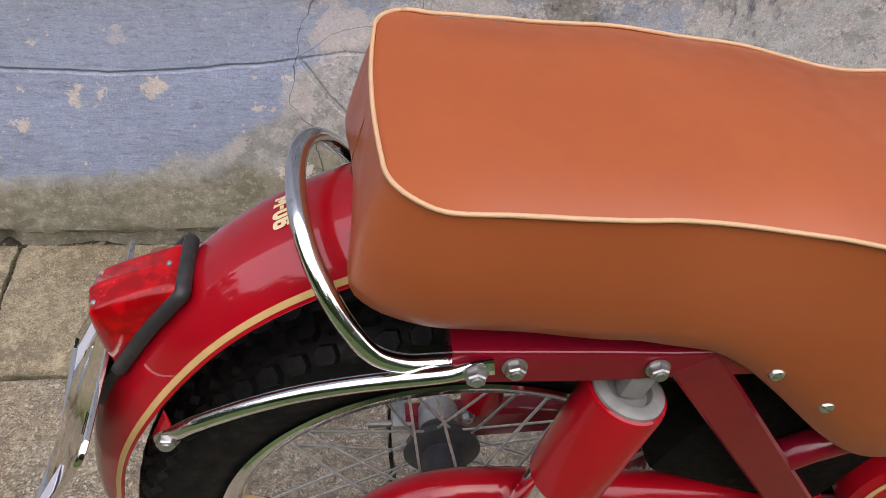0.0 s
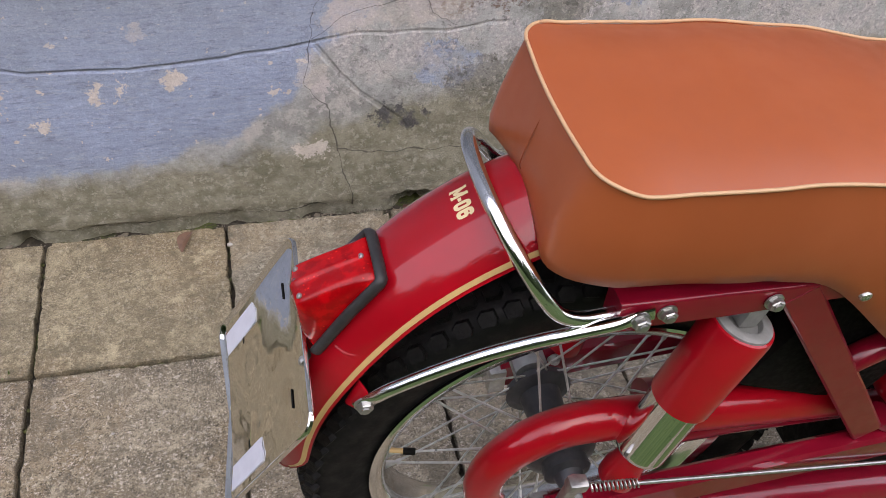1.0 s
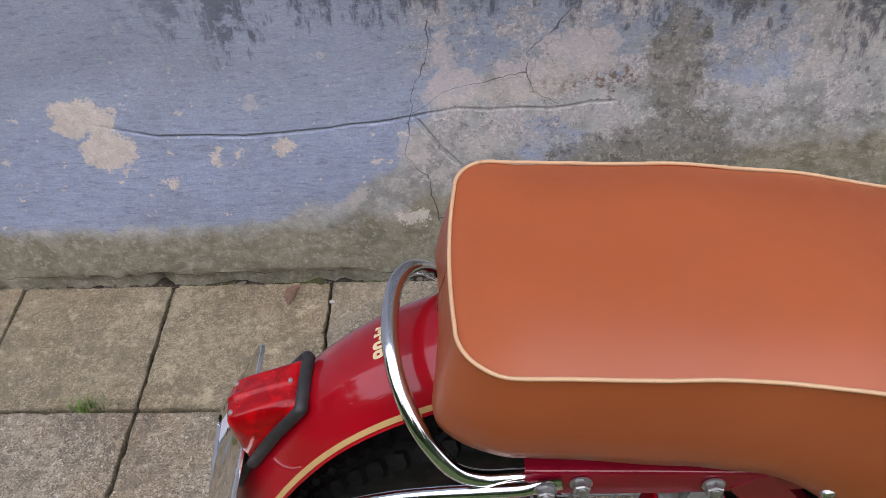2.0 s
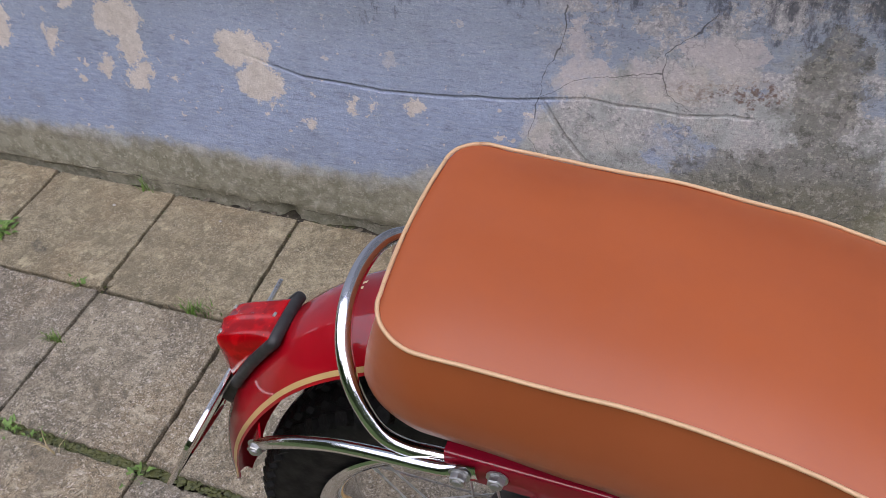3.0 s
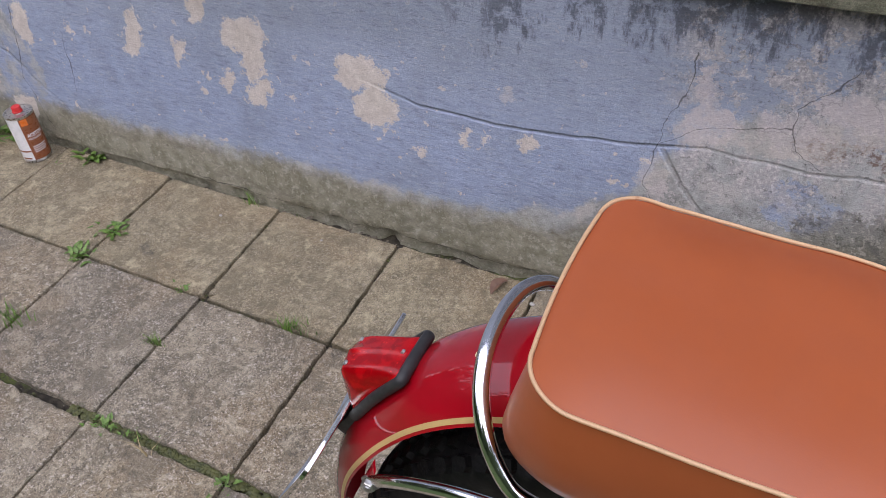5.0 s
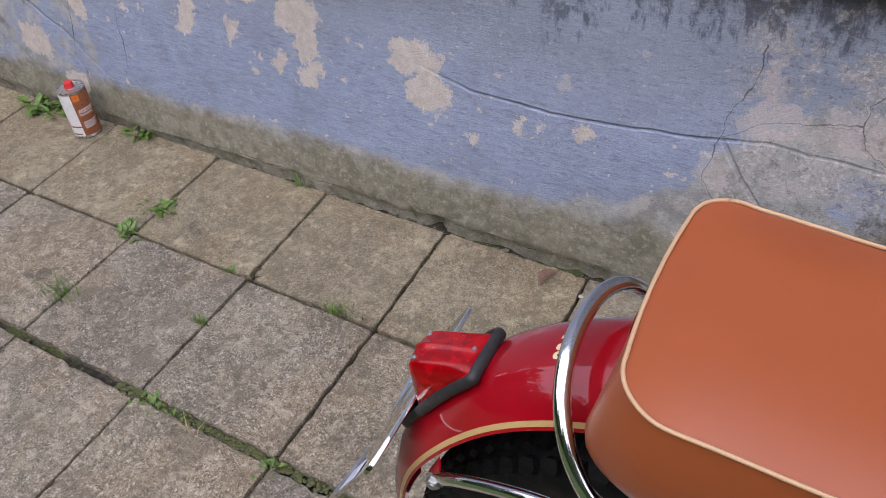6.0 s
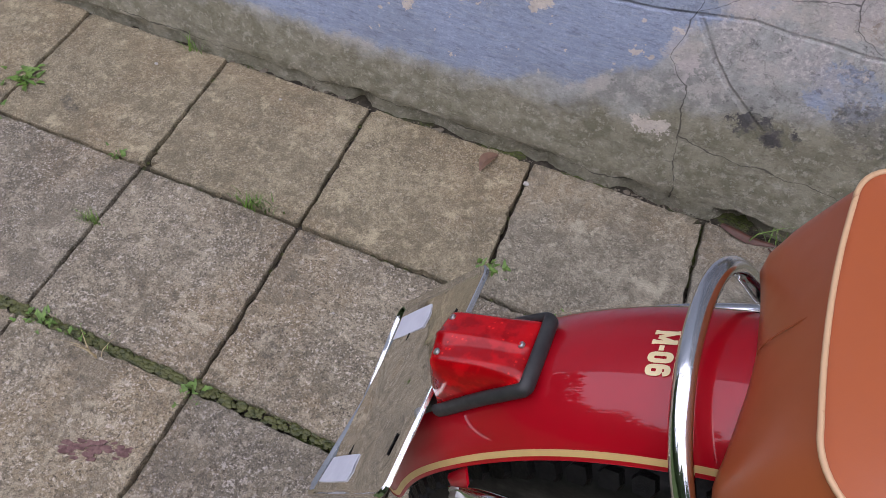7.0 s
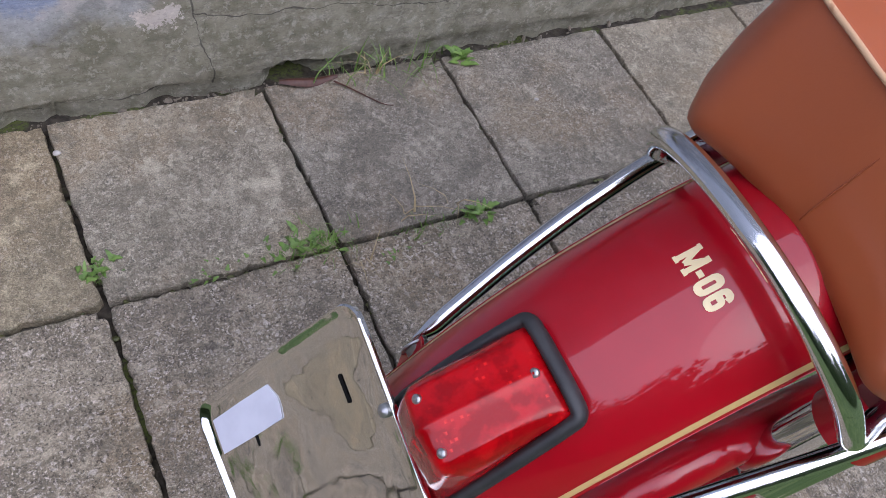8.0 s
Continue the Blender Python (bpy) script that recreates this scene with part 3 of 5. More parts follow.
def ease(a, b, t):
    t = min(1.0, max(0.0, (t - a) / (b - a)))
    return t * t * (3 - 2 * t)


def seat_half(x):
    return 0.1075 + 0.005 * ease(0.06, 0.22, x) - 0.03 * ease(0.25, 0.46, x)


def seat_mid(x):
    """The seat's middle, which drifts towards the yard at the front."""
    return -0.009 * ease(0.05, 0.22, x)


def seat_rim(x):
    return 0.904 - 0.008 * ease(-0.12, 0.0, x) - 0.014 * ease(0.0, 0.12, x) - 0.026 * ease(0.10, 0.24, x) + 0.009 * (1 - ease(-0.160, -0.105, x))


def seat_hem(x):
    return 0.8085 - 0.007 * ease(-0.14, -0.07, x) - 0.014 * ease(-0.08, 0.0, x) - 0.012 * ease(0.0, 0.06, x) - 0.137 * ease(0.045, 0.25, x) - 0.03 * ease(0.25, 0.46, x)


def seat_hem_at(x, v, ox):
    """The hem, lifted at the rear where it clears the mudguard."""
    return seat_hem(x) + 0.020 * max(0.0, -ox) * max(0.0, 1 - (v / 0.095) ** 2)


def seat_outline():
    """Plan of the piping, from the front round the rear and back: (x, v, outward x, outward v)."""
    pts, r = [], 0.036
    n = 64
    for k in range(n):
        x = SEAT_FRONT + (SEAT_REAR + r - SEAT_FRONT) * (k / n) ** 0.85
        pts.append((x, seat_mid(x) - seat_half(x), 0, -1))
    for k in range(13):
        a = math.pi / 2 * k / 12
        pts.append((SEAT_REAR + r - r * math.sin(a), -0.1075 + r - r * math.cos(a), -math.sin(a), -math.cos(a)))
    for k in range(1, 12):
        v = -0.1075 + r + (0.215 - 2 * r) * k / 12
        pts.append((SEAT_REAR - 0.004 * (1 - (v / 0.0715) ** 2), v, -1, 0))
    for k in range(13):
        a = math.pi / 2 * (1 - k / 12)
        pts.append((SEAT_REAR + r - r * math.sin(a), 0.1075 - r + r * math.cos(a), -math.sin(a), math.cos(a)))
    for k in range(1, n + 1):
        x = SEAT_FRONT + (SEAT_REAR + r - SEAT_FRONT) * ((n - k) / n) ** 0.85
        pts.append((x, seat_mid(x) + seat_half(x), 0, 1))
    return pts


def build_seat():
    outline = seat_outline()
    seat = empty("seat", (0.005, 0.9 * math.sin(radians(1.3)), -0.008))
    seat.rotation_euler = (radians(1.3), 0, 0)
    seat.parent = BIKE
    seat["label"] = "orange-brown vinyl seat with cream piping"
    loops = []
    for s, out, rear in ((-0.03, -0.030, -0.01), (-0.012, -0.012, 0.012), (0.0, 0.000, 0.022), (0.05, 0.005, 0.0265), (0.2, 0.0085, 0.0265), (0.45, 0.0085, 0.020), (0.7, 0.0055, 0.0115), (0.88, 0.002, 0.005), (1.0, 0.0, 0.0)):
        loop = []
        for x, v, ox, ov in outline:
            lo, hi = seat_hem_at(x, v, ox), seat_rim(x)
            tuck = 0.55 + 0.45 * min(1.0, (v / 0.085) ** 2)
            out_x = out + (rear * tuck - out) * max(0, -ox) ** 1.5
            crease = 0.0012 * noise.noise((x * 22, v * 22, s * 3))
            loop.append((x + ox * out_x, v + ov * out, lo + (hi - lo) * max(s, 0) + (0.012 if s < -0.02 else 0) + crease))
        loops.append(loop)
    bm = bmesh.new()
    rings(bm, loops, closed=False)
    part("skirt", bm, VINYL, seat)
    loops = []
    for s in (0.0, 0.02, 0.05, 0.09, 0.15, 0.24, 0.36, 0.5, 0.66, 0.83, 1.0):
        loop = []
        for x, v, ox, ov in outline:
            sx = min(max(x, SEAT_REAR + 0.1075), SEAT_FRONT - 0.09)
            px, py = x + (sx - x) * s, v * (1 - s) + seat_mid(sx) * s
            across = min(1.0, abs(py - seat_mid(px)) / seat_half(px))
            along = min(1.0, max(0.0, (px - SEAT_REAR) / 0.075))
            dome = (0.0135 + 0.002 * ease(0.10, 0.2, px)) * (1 - across ** 3) * (1 - (1 - along) ** 2)
            loop.append((px, py, seat_rim(px) + dome + 0.0010 * noise.noise((px * 7, py * 7, 2))))
        loops.append(loop)
    bm = bmesh.new()
    rings(bm, loops, closed=False)
    bmesh.ops.remove_doubles(bm, verts=bm.verts, dist=0.0008)
    part("cushion", bm, VINYL, seat)
    bm = bmesh.new()
    tube(bm, [Vector((x + ox * 0.0015, v + ov * 0.0015, seat_rim(x) + 0.0012 + 0.0004 * noise.noise((x * 60, v * 60, 0)))) for x, v, ox, ov in outline], 0.0016, 10)
    part("piping", bm, PIPING, seat, "cream piping")
    bm = bmesh.new()
    tube(bm, glide([(-0.1716, 0.002, 0.8385), (-0.1744, 0.002, 0.8425), (-0.1746, 0.002, 0.851), (-0.1712, 0.002, 0.868), (-0.1660, 0.002, 0.885), (-0.1622, 0.002, 0.8965), (-0.160, 0.002, 0.903)], 4), 0.0005, 6)
    part("seam", bm, STITCH, seat, "sewn seam down the rear of the seat")
    bm = bmesh.new()
    inner = [[(x - ox * 0.022, v - ov * 0.022, seat_hem_at(x, v, ox) + h) for x, v, ox, ov in outline if x < 0.40] for h in (0.008, 0.03)]
    rings(bm, inner)
    part("seat_base", bm, BLACK, seat, smooth=False)
    for x, z in ((0.116, 0.757), (0.164, 0.722)):
        bm = bmesh.new()
        lathe(bm, [(0.0058, -0.002), (0.0058, 0.0008), (0.0048, 0.0022), (0.0, 0.0028)], 18, Matrix.Translation((x, seat_mid(x) - seat_half(x) - 0.0075, z)) @ ACROSS)
        part("stud", bm, TIN, seat, "round metal stud")


build_seat()

# rear mudguard: a curved shell round a centre above the axle
FX, FZ = -0.059, 0.517


def guard_point(theta, v, lift=0.0):
    """A point on the mudguard's outside, theta degrees back from the top."""
    r = 0.330 + 0.007 * ease(50, 78, theta) + 0.012 * ease(60, 97, theta) + lift
    r -= 0.036 * (1 - math.sqrt(max(0.0, 1 - (v / 0.0655) ** 2))) / (1 - math.sqrt(1 - (0.062 / 0.0655) ** 2))
    a = radians(theta)
    return Vector((FX - r * math.sin(a), v, FZ + r * math.cos(a)))


def guard_half(theta):
    return 0.062 * (1 - 0.75 * ease(84, 99, theta) ** 2)


def build_mudguard():
    guard = empty("rear_mudguard")
    guard.parent = BIKE
    thetas = [-24 + 123 * k / 82 for k in range(83)]
    section = [math.sin(radians(90 * k / 12)) for k in range(-12, 13)]
    bm = bmesh.new()
    loops = []
    for th in thetas:
        w = guard_half(th)
        outer = [guard_point(th, w * s, 0.0012 if abs(s) == 1 else 0) for s in section]
        inner = [guard_point(th, 0.975 * w * s, -0.0022) for s in reversed(section)]
        loops.append(outer + inner)
    rings(bm, loops)
    part("shell", bm, RED, guard, "glossy red lacquered shell")
    for side in (-1, 1):
        bm = bmesh.new()
        loops = []
        for th in thetas:
            if th < 92:
                w = guard_half(th)
                loops.append([guard_point(th, side * w * s, 0.0005) for s in (0.932, 0.947, 0.962, 0.974)])
        rings(bm, loops, closed=False)
        part("gold_line", bm, GOLD, guard, "thin gold pinstripe")
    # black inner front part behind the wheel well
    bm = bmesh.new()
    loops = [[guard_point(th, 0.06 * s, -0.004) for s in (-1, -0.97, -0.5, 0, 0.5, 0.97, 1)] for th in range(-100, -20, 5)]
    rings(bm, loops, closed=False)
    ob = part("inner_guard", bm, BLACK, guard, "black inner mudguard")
    # transfer lettering: heavy condensed strokes, in units of the letters' height
    bm = bmesh.new()
    wide, high, lift = 0.0350, 0.0163, 0.0006

    def stroke(points, half, closed=False):
        nonlocal lift
        lift += 0.00003
        pts = [Vector((*p, 0)) for p in points]
        dense = []
        for a, b in zip(pts, pts[1:] + (pts[:1] if closed else [])):
            dense += [a.lerp(b, k / 4) for k in range(4)]
        if not closed:
            dense.append(pts[-1])
        loops = []
        for k, p in enumerate(dense):
            before = dense[k - 1] if closed or k else p
            after = dense[(k + 1) % len(dense)] if closed or k < len(dense) - 1 else p
            d = (after - before).normalized()
            side = Vector((-d.y, d.x, 0)) * half
            loops.append([p + side * f for f in (-1, -0.33, 0.33, 1)])
        if closed:
            loops.append(loops[0])
        on = [[guard_point(28.8 - math.degrees((q.y - 0.5) * high / 0.331), -(q.x / 2.98 - 0.5) * wide, lift) for q in loop] for loop in loops]
        rings(bm, on, closed=False)

    def bowl(x0, y0, x1, y1, r):
        return [(cx + r * math.cos(radians(a)), cy + r * math.sin(radians(a))) for cx, cy, a0 in ((x1 - r, y0 + r, -90), (x1 - r, y1 - r, 0), (x0 + r, y1 - r, 90), (x0 + r, y0 + r, 180)) for a in (a0, a0 + 45, a0 + 90)]

    stroke([(0.17, 0.0), (0.17, 1.0)], 0.13)
    stroke([(0.87, 0.0), (0.87, 1.0)], 0.13)
    stroke([(0.17, 0.92), (0.52, 0.22)], 0.11)
    stroke([(0.87, 0.92), (0.52, 0.22)], 0.11)
    for x in (0.17, 0.87):
        stroke([(x - 0.17, 0.06), (x + 0.17, 0.06)], 0.06)
        stroke([(x - 0.17, 0.94), (x + 0.13, 0.94)], 0.06)
    stroke([(1.10, 0.45), (1.44, 0.45)], 0.10)
    stroke(bowl(1.65, 0.13, 2.07, 0.87, 0.14), 0.13, True)
    stroke(bowl(2.40, 0.13, 2.82, 0.56, 0.12), 0.12, True)
    stroke([(2.40, 0.30), (2.40, 0.72), (2.44, 0.83), (2.54, 0.87), (2.70, 0.87), (2.79, 0.82), (2.82, 0.70)], 0.125)
    part("lettering", bm, CREAM, guard, "cream model lettering", smooth=False)
    # tab for the stay
    for side in (-1, 1):
        bm = bmesh.new()
        a = guard_point(64.5, side * 0.0605, -0.008)
        loops = []
        for t in (0, 0.5, 1):
            p = a + (Vector((-0.316, side * 0.071, 0.643)) - a) * t
            w = 0.015 - 0.004 * t
            loops.append([p + Vector((0.45 * u * w, s * 0.0020, u * w)) for s, u in ((-1, -1), (1, -1), (1, 1), (-1, 1))])
        rings(bm, loops)
        part("bracket", bm, RED, guard)
        hex_bolt(guard, (-0.315, side * 0.0745, 0.643) if side < 0 else (-0.315, 0.0715, 0.643), "bolt", 0.0078)


build_mudguard()


def build_tail_light():
    light = empty("tail_light")
    light.parent = BIKE
    light["label"] = "red plastic tail light on a black rubber gasket"
    theta0 = 52.2
    profile = [(-0.0455, 0.003), (-0.044, 0.0085), (-0.041, 0.0122), (-0.030, 0.0198), (-0.016, 0.0288), (-0.002, 0.0372), (0.008, 0.0424), (0.0145, 0.0446), (0.0185, 0.0440), (0.0212, 0.0418), (0.030, 0.0345), (0.043, 0.0225), (0.052, 0.0115), (0.0560, 0.0030)]
    a = radians(theta0)
    back, out = Vector((-math.cos(a), 0, -math.sin(a))), Vector((-math.sin(a), 0, math.cos(a)))
    base = guard_point(theta0, 0) + Vector((0, -0.0020, 0))

    def put(t, v, n):
        sag = t * t / (2 * 0.33) + max(0, abs(v) - 0.012) ** 2 * 6.5
        return base + back * t + out * (n - sag * max(0.0, 1 - n / 0.03)) + Vector((0, v, 0))

    bm = bmesh.new()
    loops = []
    for t, n in profile:
        w = 0.0270 + 0.0030 * ease(-0.04, 0.03, t)
        top = w * 0.70
        low = min(n * 0.22, 0.0075)
        half = [(w, 0.002), (w * 0.985, max(0.0028, n * 0.5)), (top + 0.0045, max(0.003, n - low * 1.25)), (top + 0.0012, n - low * 0.62), (top - 0.0004, n - low * 0.45), (top - 0.0022, n - low * 0.42), (top * 0.5, n - low * 0.18), (0.0022, n), (0.0010, n + 0.0009), (0, n + 0.0009)]
        ring = [put(t, -v, h) for v, h in half] + [put(t, v, h) for v, h in reversed(half[:-1])]
        loops.append(ring)
    rings(bm, loops)
    part("lens", bm, LENS, light, "clear red plastic lens")
    # reflector bowl behind the lens
    bm = bmesh.new()
    loops = []
    for t, n in ((-0.036, 0.006), (-0.01, 0.014), (0.02, 0.016), (0.038, 0.008)):
        loops.append([put(t, v, h) for v, h in ((-0.02, 0.002), (-0.016, n), (0.016, n), (0.02, 0.002))])
    rings(bm, loops)
    part("reflector", bm, TIN, light)
    for t, v, h in ((0.0118, -0.0153, 0.0415), (0.0118, 0.0153, 0.0415), (-0.0405, 0.0, 0.0128)):
        bm = bmesh.new()
        lathe(bm, [(0.0027, -0.001), (0.0027, 0.0008), (0.0021, 0.0014), (0.0009, 0.0015), (0.0008, 0.0006), (0.0, 0.0006)], 14, Matrix.Translation(put(t, v, h)) @ out.to_track_quat("Z", "Y").to_matrix().to_4x4())
        part("screw", bm, ZINC, light)
    # gasket: open towards the rear
    path = [(0.0530, -0.0315), (0.04, -0.0325), (0.0, -0.0320), (-0.036, -0.0305), (-0.0460, -0.0285), (-0.0485, -0.019), (-0.049, 0.0), (-0.0485, 0.019), (-0.0460, 0.0285), (-0.036, 0.0305), (0.0, 0.0320), (0.04, 0.0325), (0.0530, 0.0315)]
    line = [put(t, v, 0.0042) for t, v in path]
    bm = bmesh.new()
    tube(bm, glide(line, 5), 0.0043, 14, lambda t: (1.0, 1.4))
    part("gasket", bm, GASKET, light, "thick black rubber gasket")


build_tail_light()


def build_plate():
    plate = empty("plate_holder")
    plate.parent = BIKE
    plate["label"] = "bare polished sheet-steel number plate holder"
    top = Vector((-0.3577, -0.0070, 0.6855))
    down = Vector((-math.sin(radians(30.2)), 0, -math.cos(radians(30.2))))
    out = Vector((down.z, 0, -down.x))  # towards the rear
    askew = Matrix.Rotation(-0.115, 3, out) @ Matrix.Rotation(-0.03, 3, down)  # hung a little crooked
    down, out, across = askew @ down, askew @ out, askew @ Vector((0, 1, 0))
    half, length, r = 0.1035, 0.184, 0.015

    def put(v, u, n=0.0):
        bend = -0.009 * (1 - abs(v) / half) * (u / length)  # a slight fold down the middle
        return top + down * u + across * v + out * (n + bend)

    corners = []
    for cv, cu, a0 in ((half - r, r, -90), (half - r, length - r, 0), (-half + r, length - r, 90), (-half + r, r, 180)):
        for k in range(7):
            a = radians(a0 + 15 * k)
            corners.append((cv + r * math.cos(a), cu + r * math.sin(a)))
    # densify straight sides
    dense = []
    for (v0, u0), (v1, u1) in zip(corners, corners[1:] + corners[:1]):
        d = math.hypot(v1 - v0, u1 - u0)
        m = max(1, int(d / 0.02))
        dense += [(v0 + (v1 - v0) * k / m, u0 + (u1 - u0) * k / m) for k in range(m)]
    mid_v, mid_u = 0.0, length / 2

    def ring(s, n):
        loop = []
        for v, u in dense:
            d = Vector((v - mid_v, u - mid_u))
            q = d - Vector((v / half * s, (u - mid_u) / (length / 2) * s))
            loop.append(put(mid_v + q.x, mid_u + q.y, n))
        return loop

    bm = bmesh.new()
    rings(bm, [ring(0.010, -0.001), ring(0.002, -0.001), ring(0.0, 0.0), ring(0.0, 0.0030), ring(0.0010, 0.0042), ring(0.0026, 0.0036), ring(0.0045, 0.0010), ring(0.008, 0.0003),
               ring(0.03, 0.0), ring(0.055, 0.0)], cap=True)
    part("tray", bm, STAINLESS, plate)
    for side in (-1, 1):
        bm = bmesh.new()
        v0 = side * 0.0755
        pts = [(v0 - 0.0125, 0.101), (v0 - 0.004, 0.0985), (v0 + 0.002, 0.1005 - 0.002 * side), (v0 + 0.0125, 0.104), (v0 + 0.013, 0.136), (v0 + 0.0128, 0.1725), (v0 - 0.012, 0.174), (v0 - 0.0128, 0.136)]
        loops = [[put(v, u, h) for v, u in pts] for h in (0.0004, 0.0011)]
        rings(bm, loops)
        part("tape", bm, TAPE, plate, "torn strip of white tape", smooth=False)
        for u in (0.036, 0.133):
            bm = bmesh.new()
            w = side * 0.058
            loops = [[put(w + 0.0014 * math.cos(a) + (0.008 if math.cos(a) > 0 else -0.008), u + 0.0014 * math.sin(a), h) for a in (2 * math.pi * k / 12 for k in range(12))] for h in (0.0004, 0.0009)]
            rings(bm, loops)
            part("slot", bm, BLACK, plate, "dark bolt slot", smooth=False)
    for v, u in ((0.004, 0.177), (-0.034, 0.010), (0.034, 0.010)):
        bm = bmesh.new()
        lathe(bm, [(0.0045, 0), (0.0042, 0.002), (0.002, 0.0035), (0, 0.0038)], 12, Matrix.Translation(put(v, u, 0.0005)) @ out.to_track_quat("Z", "Y").to_matrix().to_4x4())
        part("rivet", bm, ZINC, plate)
    bm = bmesh.new()
    box(bm, (0.016, 0.05, 0.045), tuple(top + down * 0.042 - out * 0.0125), (0, 34.6, 0), 0.004)
    part("mounting_block", bm, GASKET, plate)


build_plate()


def build_rails():
    right = [(-0.085, -0.0945, 0.7475), (-0.115, -0.0960, 0.7490), (-0.138, -0.0985, 0.7530), (-0.158, -0.0990, 0.7645), (-0.173, -0.0940, 0.7840), (-0.186, -0.0835, 0.8050), (-0.197, -0.0640, 0.8230), (-0.2045, -0.0350, 0.8355), (-0.207, 0, 0.8395)]
    line = right + [(x, -v, z) for x, v, z in reversed(right[:-1])]
    bm = bmesh.new()
    tube(bm, glide(line, 6), 0.0071, 16)
    part("grab_rail", bm, CHROME, BIKE, "bent chrome grab rail")
    for side in (-1, 1):
        stay = [(-0.078, 0.1085, 0.7575), (-0.092, 0.1085, 0.7555), (-0.115, 0.1075, 0.750), (-0.148, 0.104, 0.742), (-0.178, 0.0995, 0.732), (-0.2135, 0.0935, 0.7165), (-0.2523, 0.0868, 0.694), (-0.288, 0.0800, 0.6685), (-0.303, 0.0770, 0.6555), (-0.320, 0.0745, 0.6385)]
        bm = bmesh.new()
        if side > 0:
            stay = [(x + 0.004 * ease(-0.2, -0.3, x), v, z - 0.003) for x, v, z in stay]
        tube(bm, glide([(x, side * v, z) for x, v, z in stay], 6), 0.0062, 14, lambda t: (0.4 + 0.6 * ease(0.06, 0.2, t) * (1 - ease(0.88, 0.98, t)), 1.35 - 0.35 * ease(0.06, 0.2, t) * (1 - ease(0.88, 0.98, t))))
        part("mudguard_stay", bm, CHROME, BIKE, "chrome mudguard stay")


build_rails()


def build_frame():
    frame_ob = empty("frame")
    frame_ob.parent = BIKE
    frame_ob["label"] = "crimson lacquered steel frame"
    for side in (-1, 1):
        bm = bmesh.new()
        loops = []
        for x in (-0.106, -0.105, 0.0, 0.05, 0.09, 0.16, 0.30, 0.45):
            lo = 0.733 - 0.005 * ease(-0.1, 0.0, x)
            hi = 0.768 - 0.011 * ease(-0.1, 0.08, x)
            sec = [(-0.1035, lo + 0.003), (-0.1035, hi - 0.004), (-0.1028, hi - 0.0015), (-0.1010, hi - 0.0003), (-0.098, hi), (-0.078, hi), (-0.076, hi - 0.003), (-0.076, lo + 0.003), (-0.079, lo), (-0.1005, lo)]
            loops.append([(x, -side * v, z) for v, z in sec])
        rings(bm, loops)
        part("seat_rail", bm, CRIMSON, frame_ob)
        bm = bmesh.new()
        loops = []
        for t in [k / 10 for k in range(11)]:
            cx, cz = 0.066 + 0.210 * t, 0.745 - 0.30 * t
            w = 0.0185
            n = Vector((0.819, 0, 0.574))
            sec = [(-1, -0.102), (-0.86, -0.1045), (0.86, -0.1045), (1, -0.102), (1, -0.086), (-1, -0.086)]
            loops.append([Vector((cx, -side * v, cz)) + n * (w * s) for s, v in sec])
        rings(bm, loops)
        part("down_strut", bm, CRIMSON, frame_ob, smooth=False)
        bm = bmesh.new()
        tube(bm, glide([(0.185, -0.090 * -side, 0.592), (0.215, 0.09 * side, 0.612), (0.30, 0.088 * side, 0.648), (0.42, 0.08 * side, 0.69)], 5), 0.0145, 14)
        part("cross_tube", bm, CRIMSON, frame_ob)
    for x, z in ((-0.091, 0.7560), (-0.063, 0.7520), (0.039, 0.7440)):
        hex_bolt(frame_ob, (x, -0.1115 if x < -0.08 else -0.1045, z))
    # near-black box added to fill and darken the gap in the frame triangle
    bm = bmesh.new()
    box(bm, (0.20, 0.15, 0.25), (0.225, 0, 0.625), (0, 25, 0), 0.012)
    part("battery_box", bm, BLACK, frame_ob, "near-black filler box in the frame triangle")
    for side in (-1, 1):
        bm = bmesh.new()
        tube(bm, glide([(0.10, side * 0.08, 0.292), (0.20, side * 0.082, 0.278), (0.30, side * 0.082, 0.258), (0.48, side * 0.075, 0.205)], 5), 0.030, 14)
        part("lower_tube", bm, CRIMSON, frame_ob)
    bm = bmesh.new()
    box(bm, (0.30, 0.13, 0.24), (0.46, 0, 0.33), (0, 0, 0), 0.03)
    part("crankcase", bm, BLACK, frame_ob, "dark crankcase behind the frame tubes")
    bm = bmesh.new()
    m = Matrix.Translation((0.345, -0.055, 0.515)) @ ACROSS
    lathe(bm, [(0.062, 0), (0.064, 0.02), (0.062, 0.035), (0.050, 0.045), (0.03, 0.050), (0.0, 0.051)], 36, m)
    part("tool_box", bm, RED, frame_ob, "round red tool box cover")
    bm = bmesh.new()
    lathe(bm, [(0.0525, 0.0436), (0.0535, 0.0438), (0.0562, 0.0418), (0.0552, 0.0410)], 36, m)
    part("gold_ring", bm, GOLD, frame_ob)
    # spine, engine block mass and the stand that carries the rear
    bm = bmesh.new()
    tube(bm, glide([(0.30, 0, 0.74), (0.5, 0, 0.72), (0.75, 0, 0.70)], 4), 0.03, 14)
    tube(bm, glide([(0.29, -0.09, 0.46), (0.40, -0.085, 0.37), (0.55, -0.075, 0.33)], 4), 0.016, 12)
    tube(bm, glide([(0.29, 0.09, 0.46), (0.40, 0.085, 0.37), (0.55, 0.075, 0.33)], 4), 0.016, 12)
    part("main_tube", bm, CRIMSON, frame_ob)
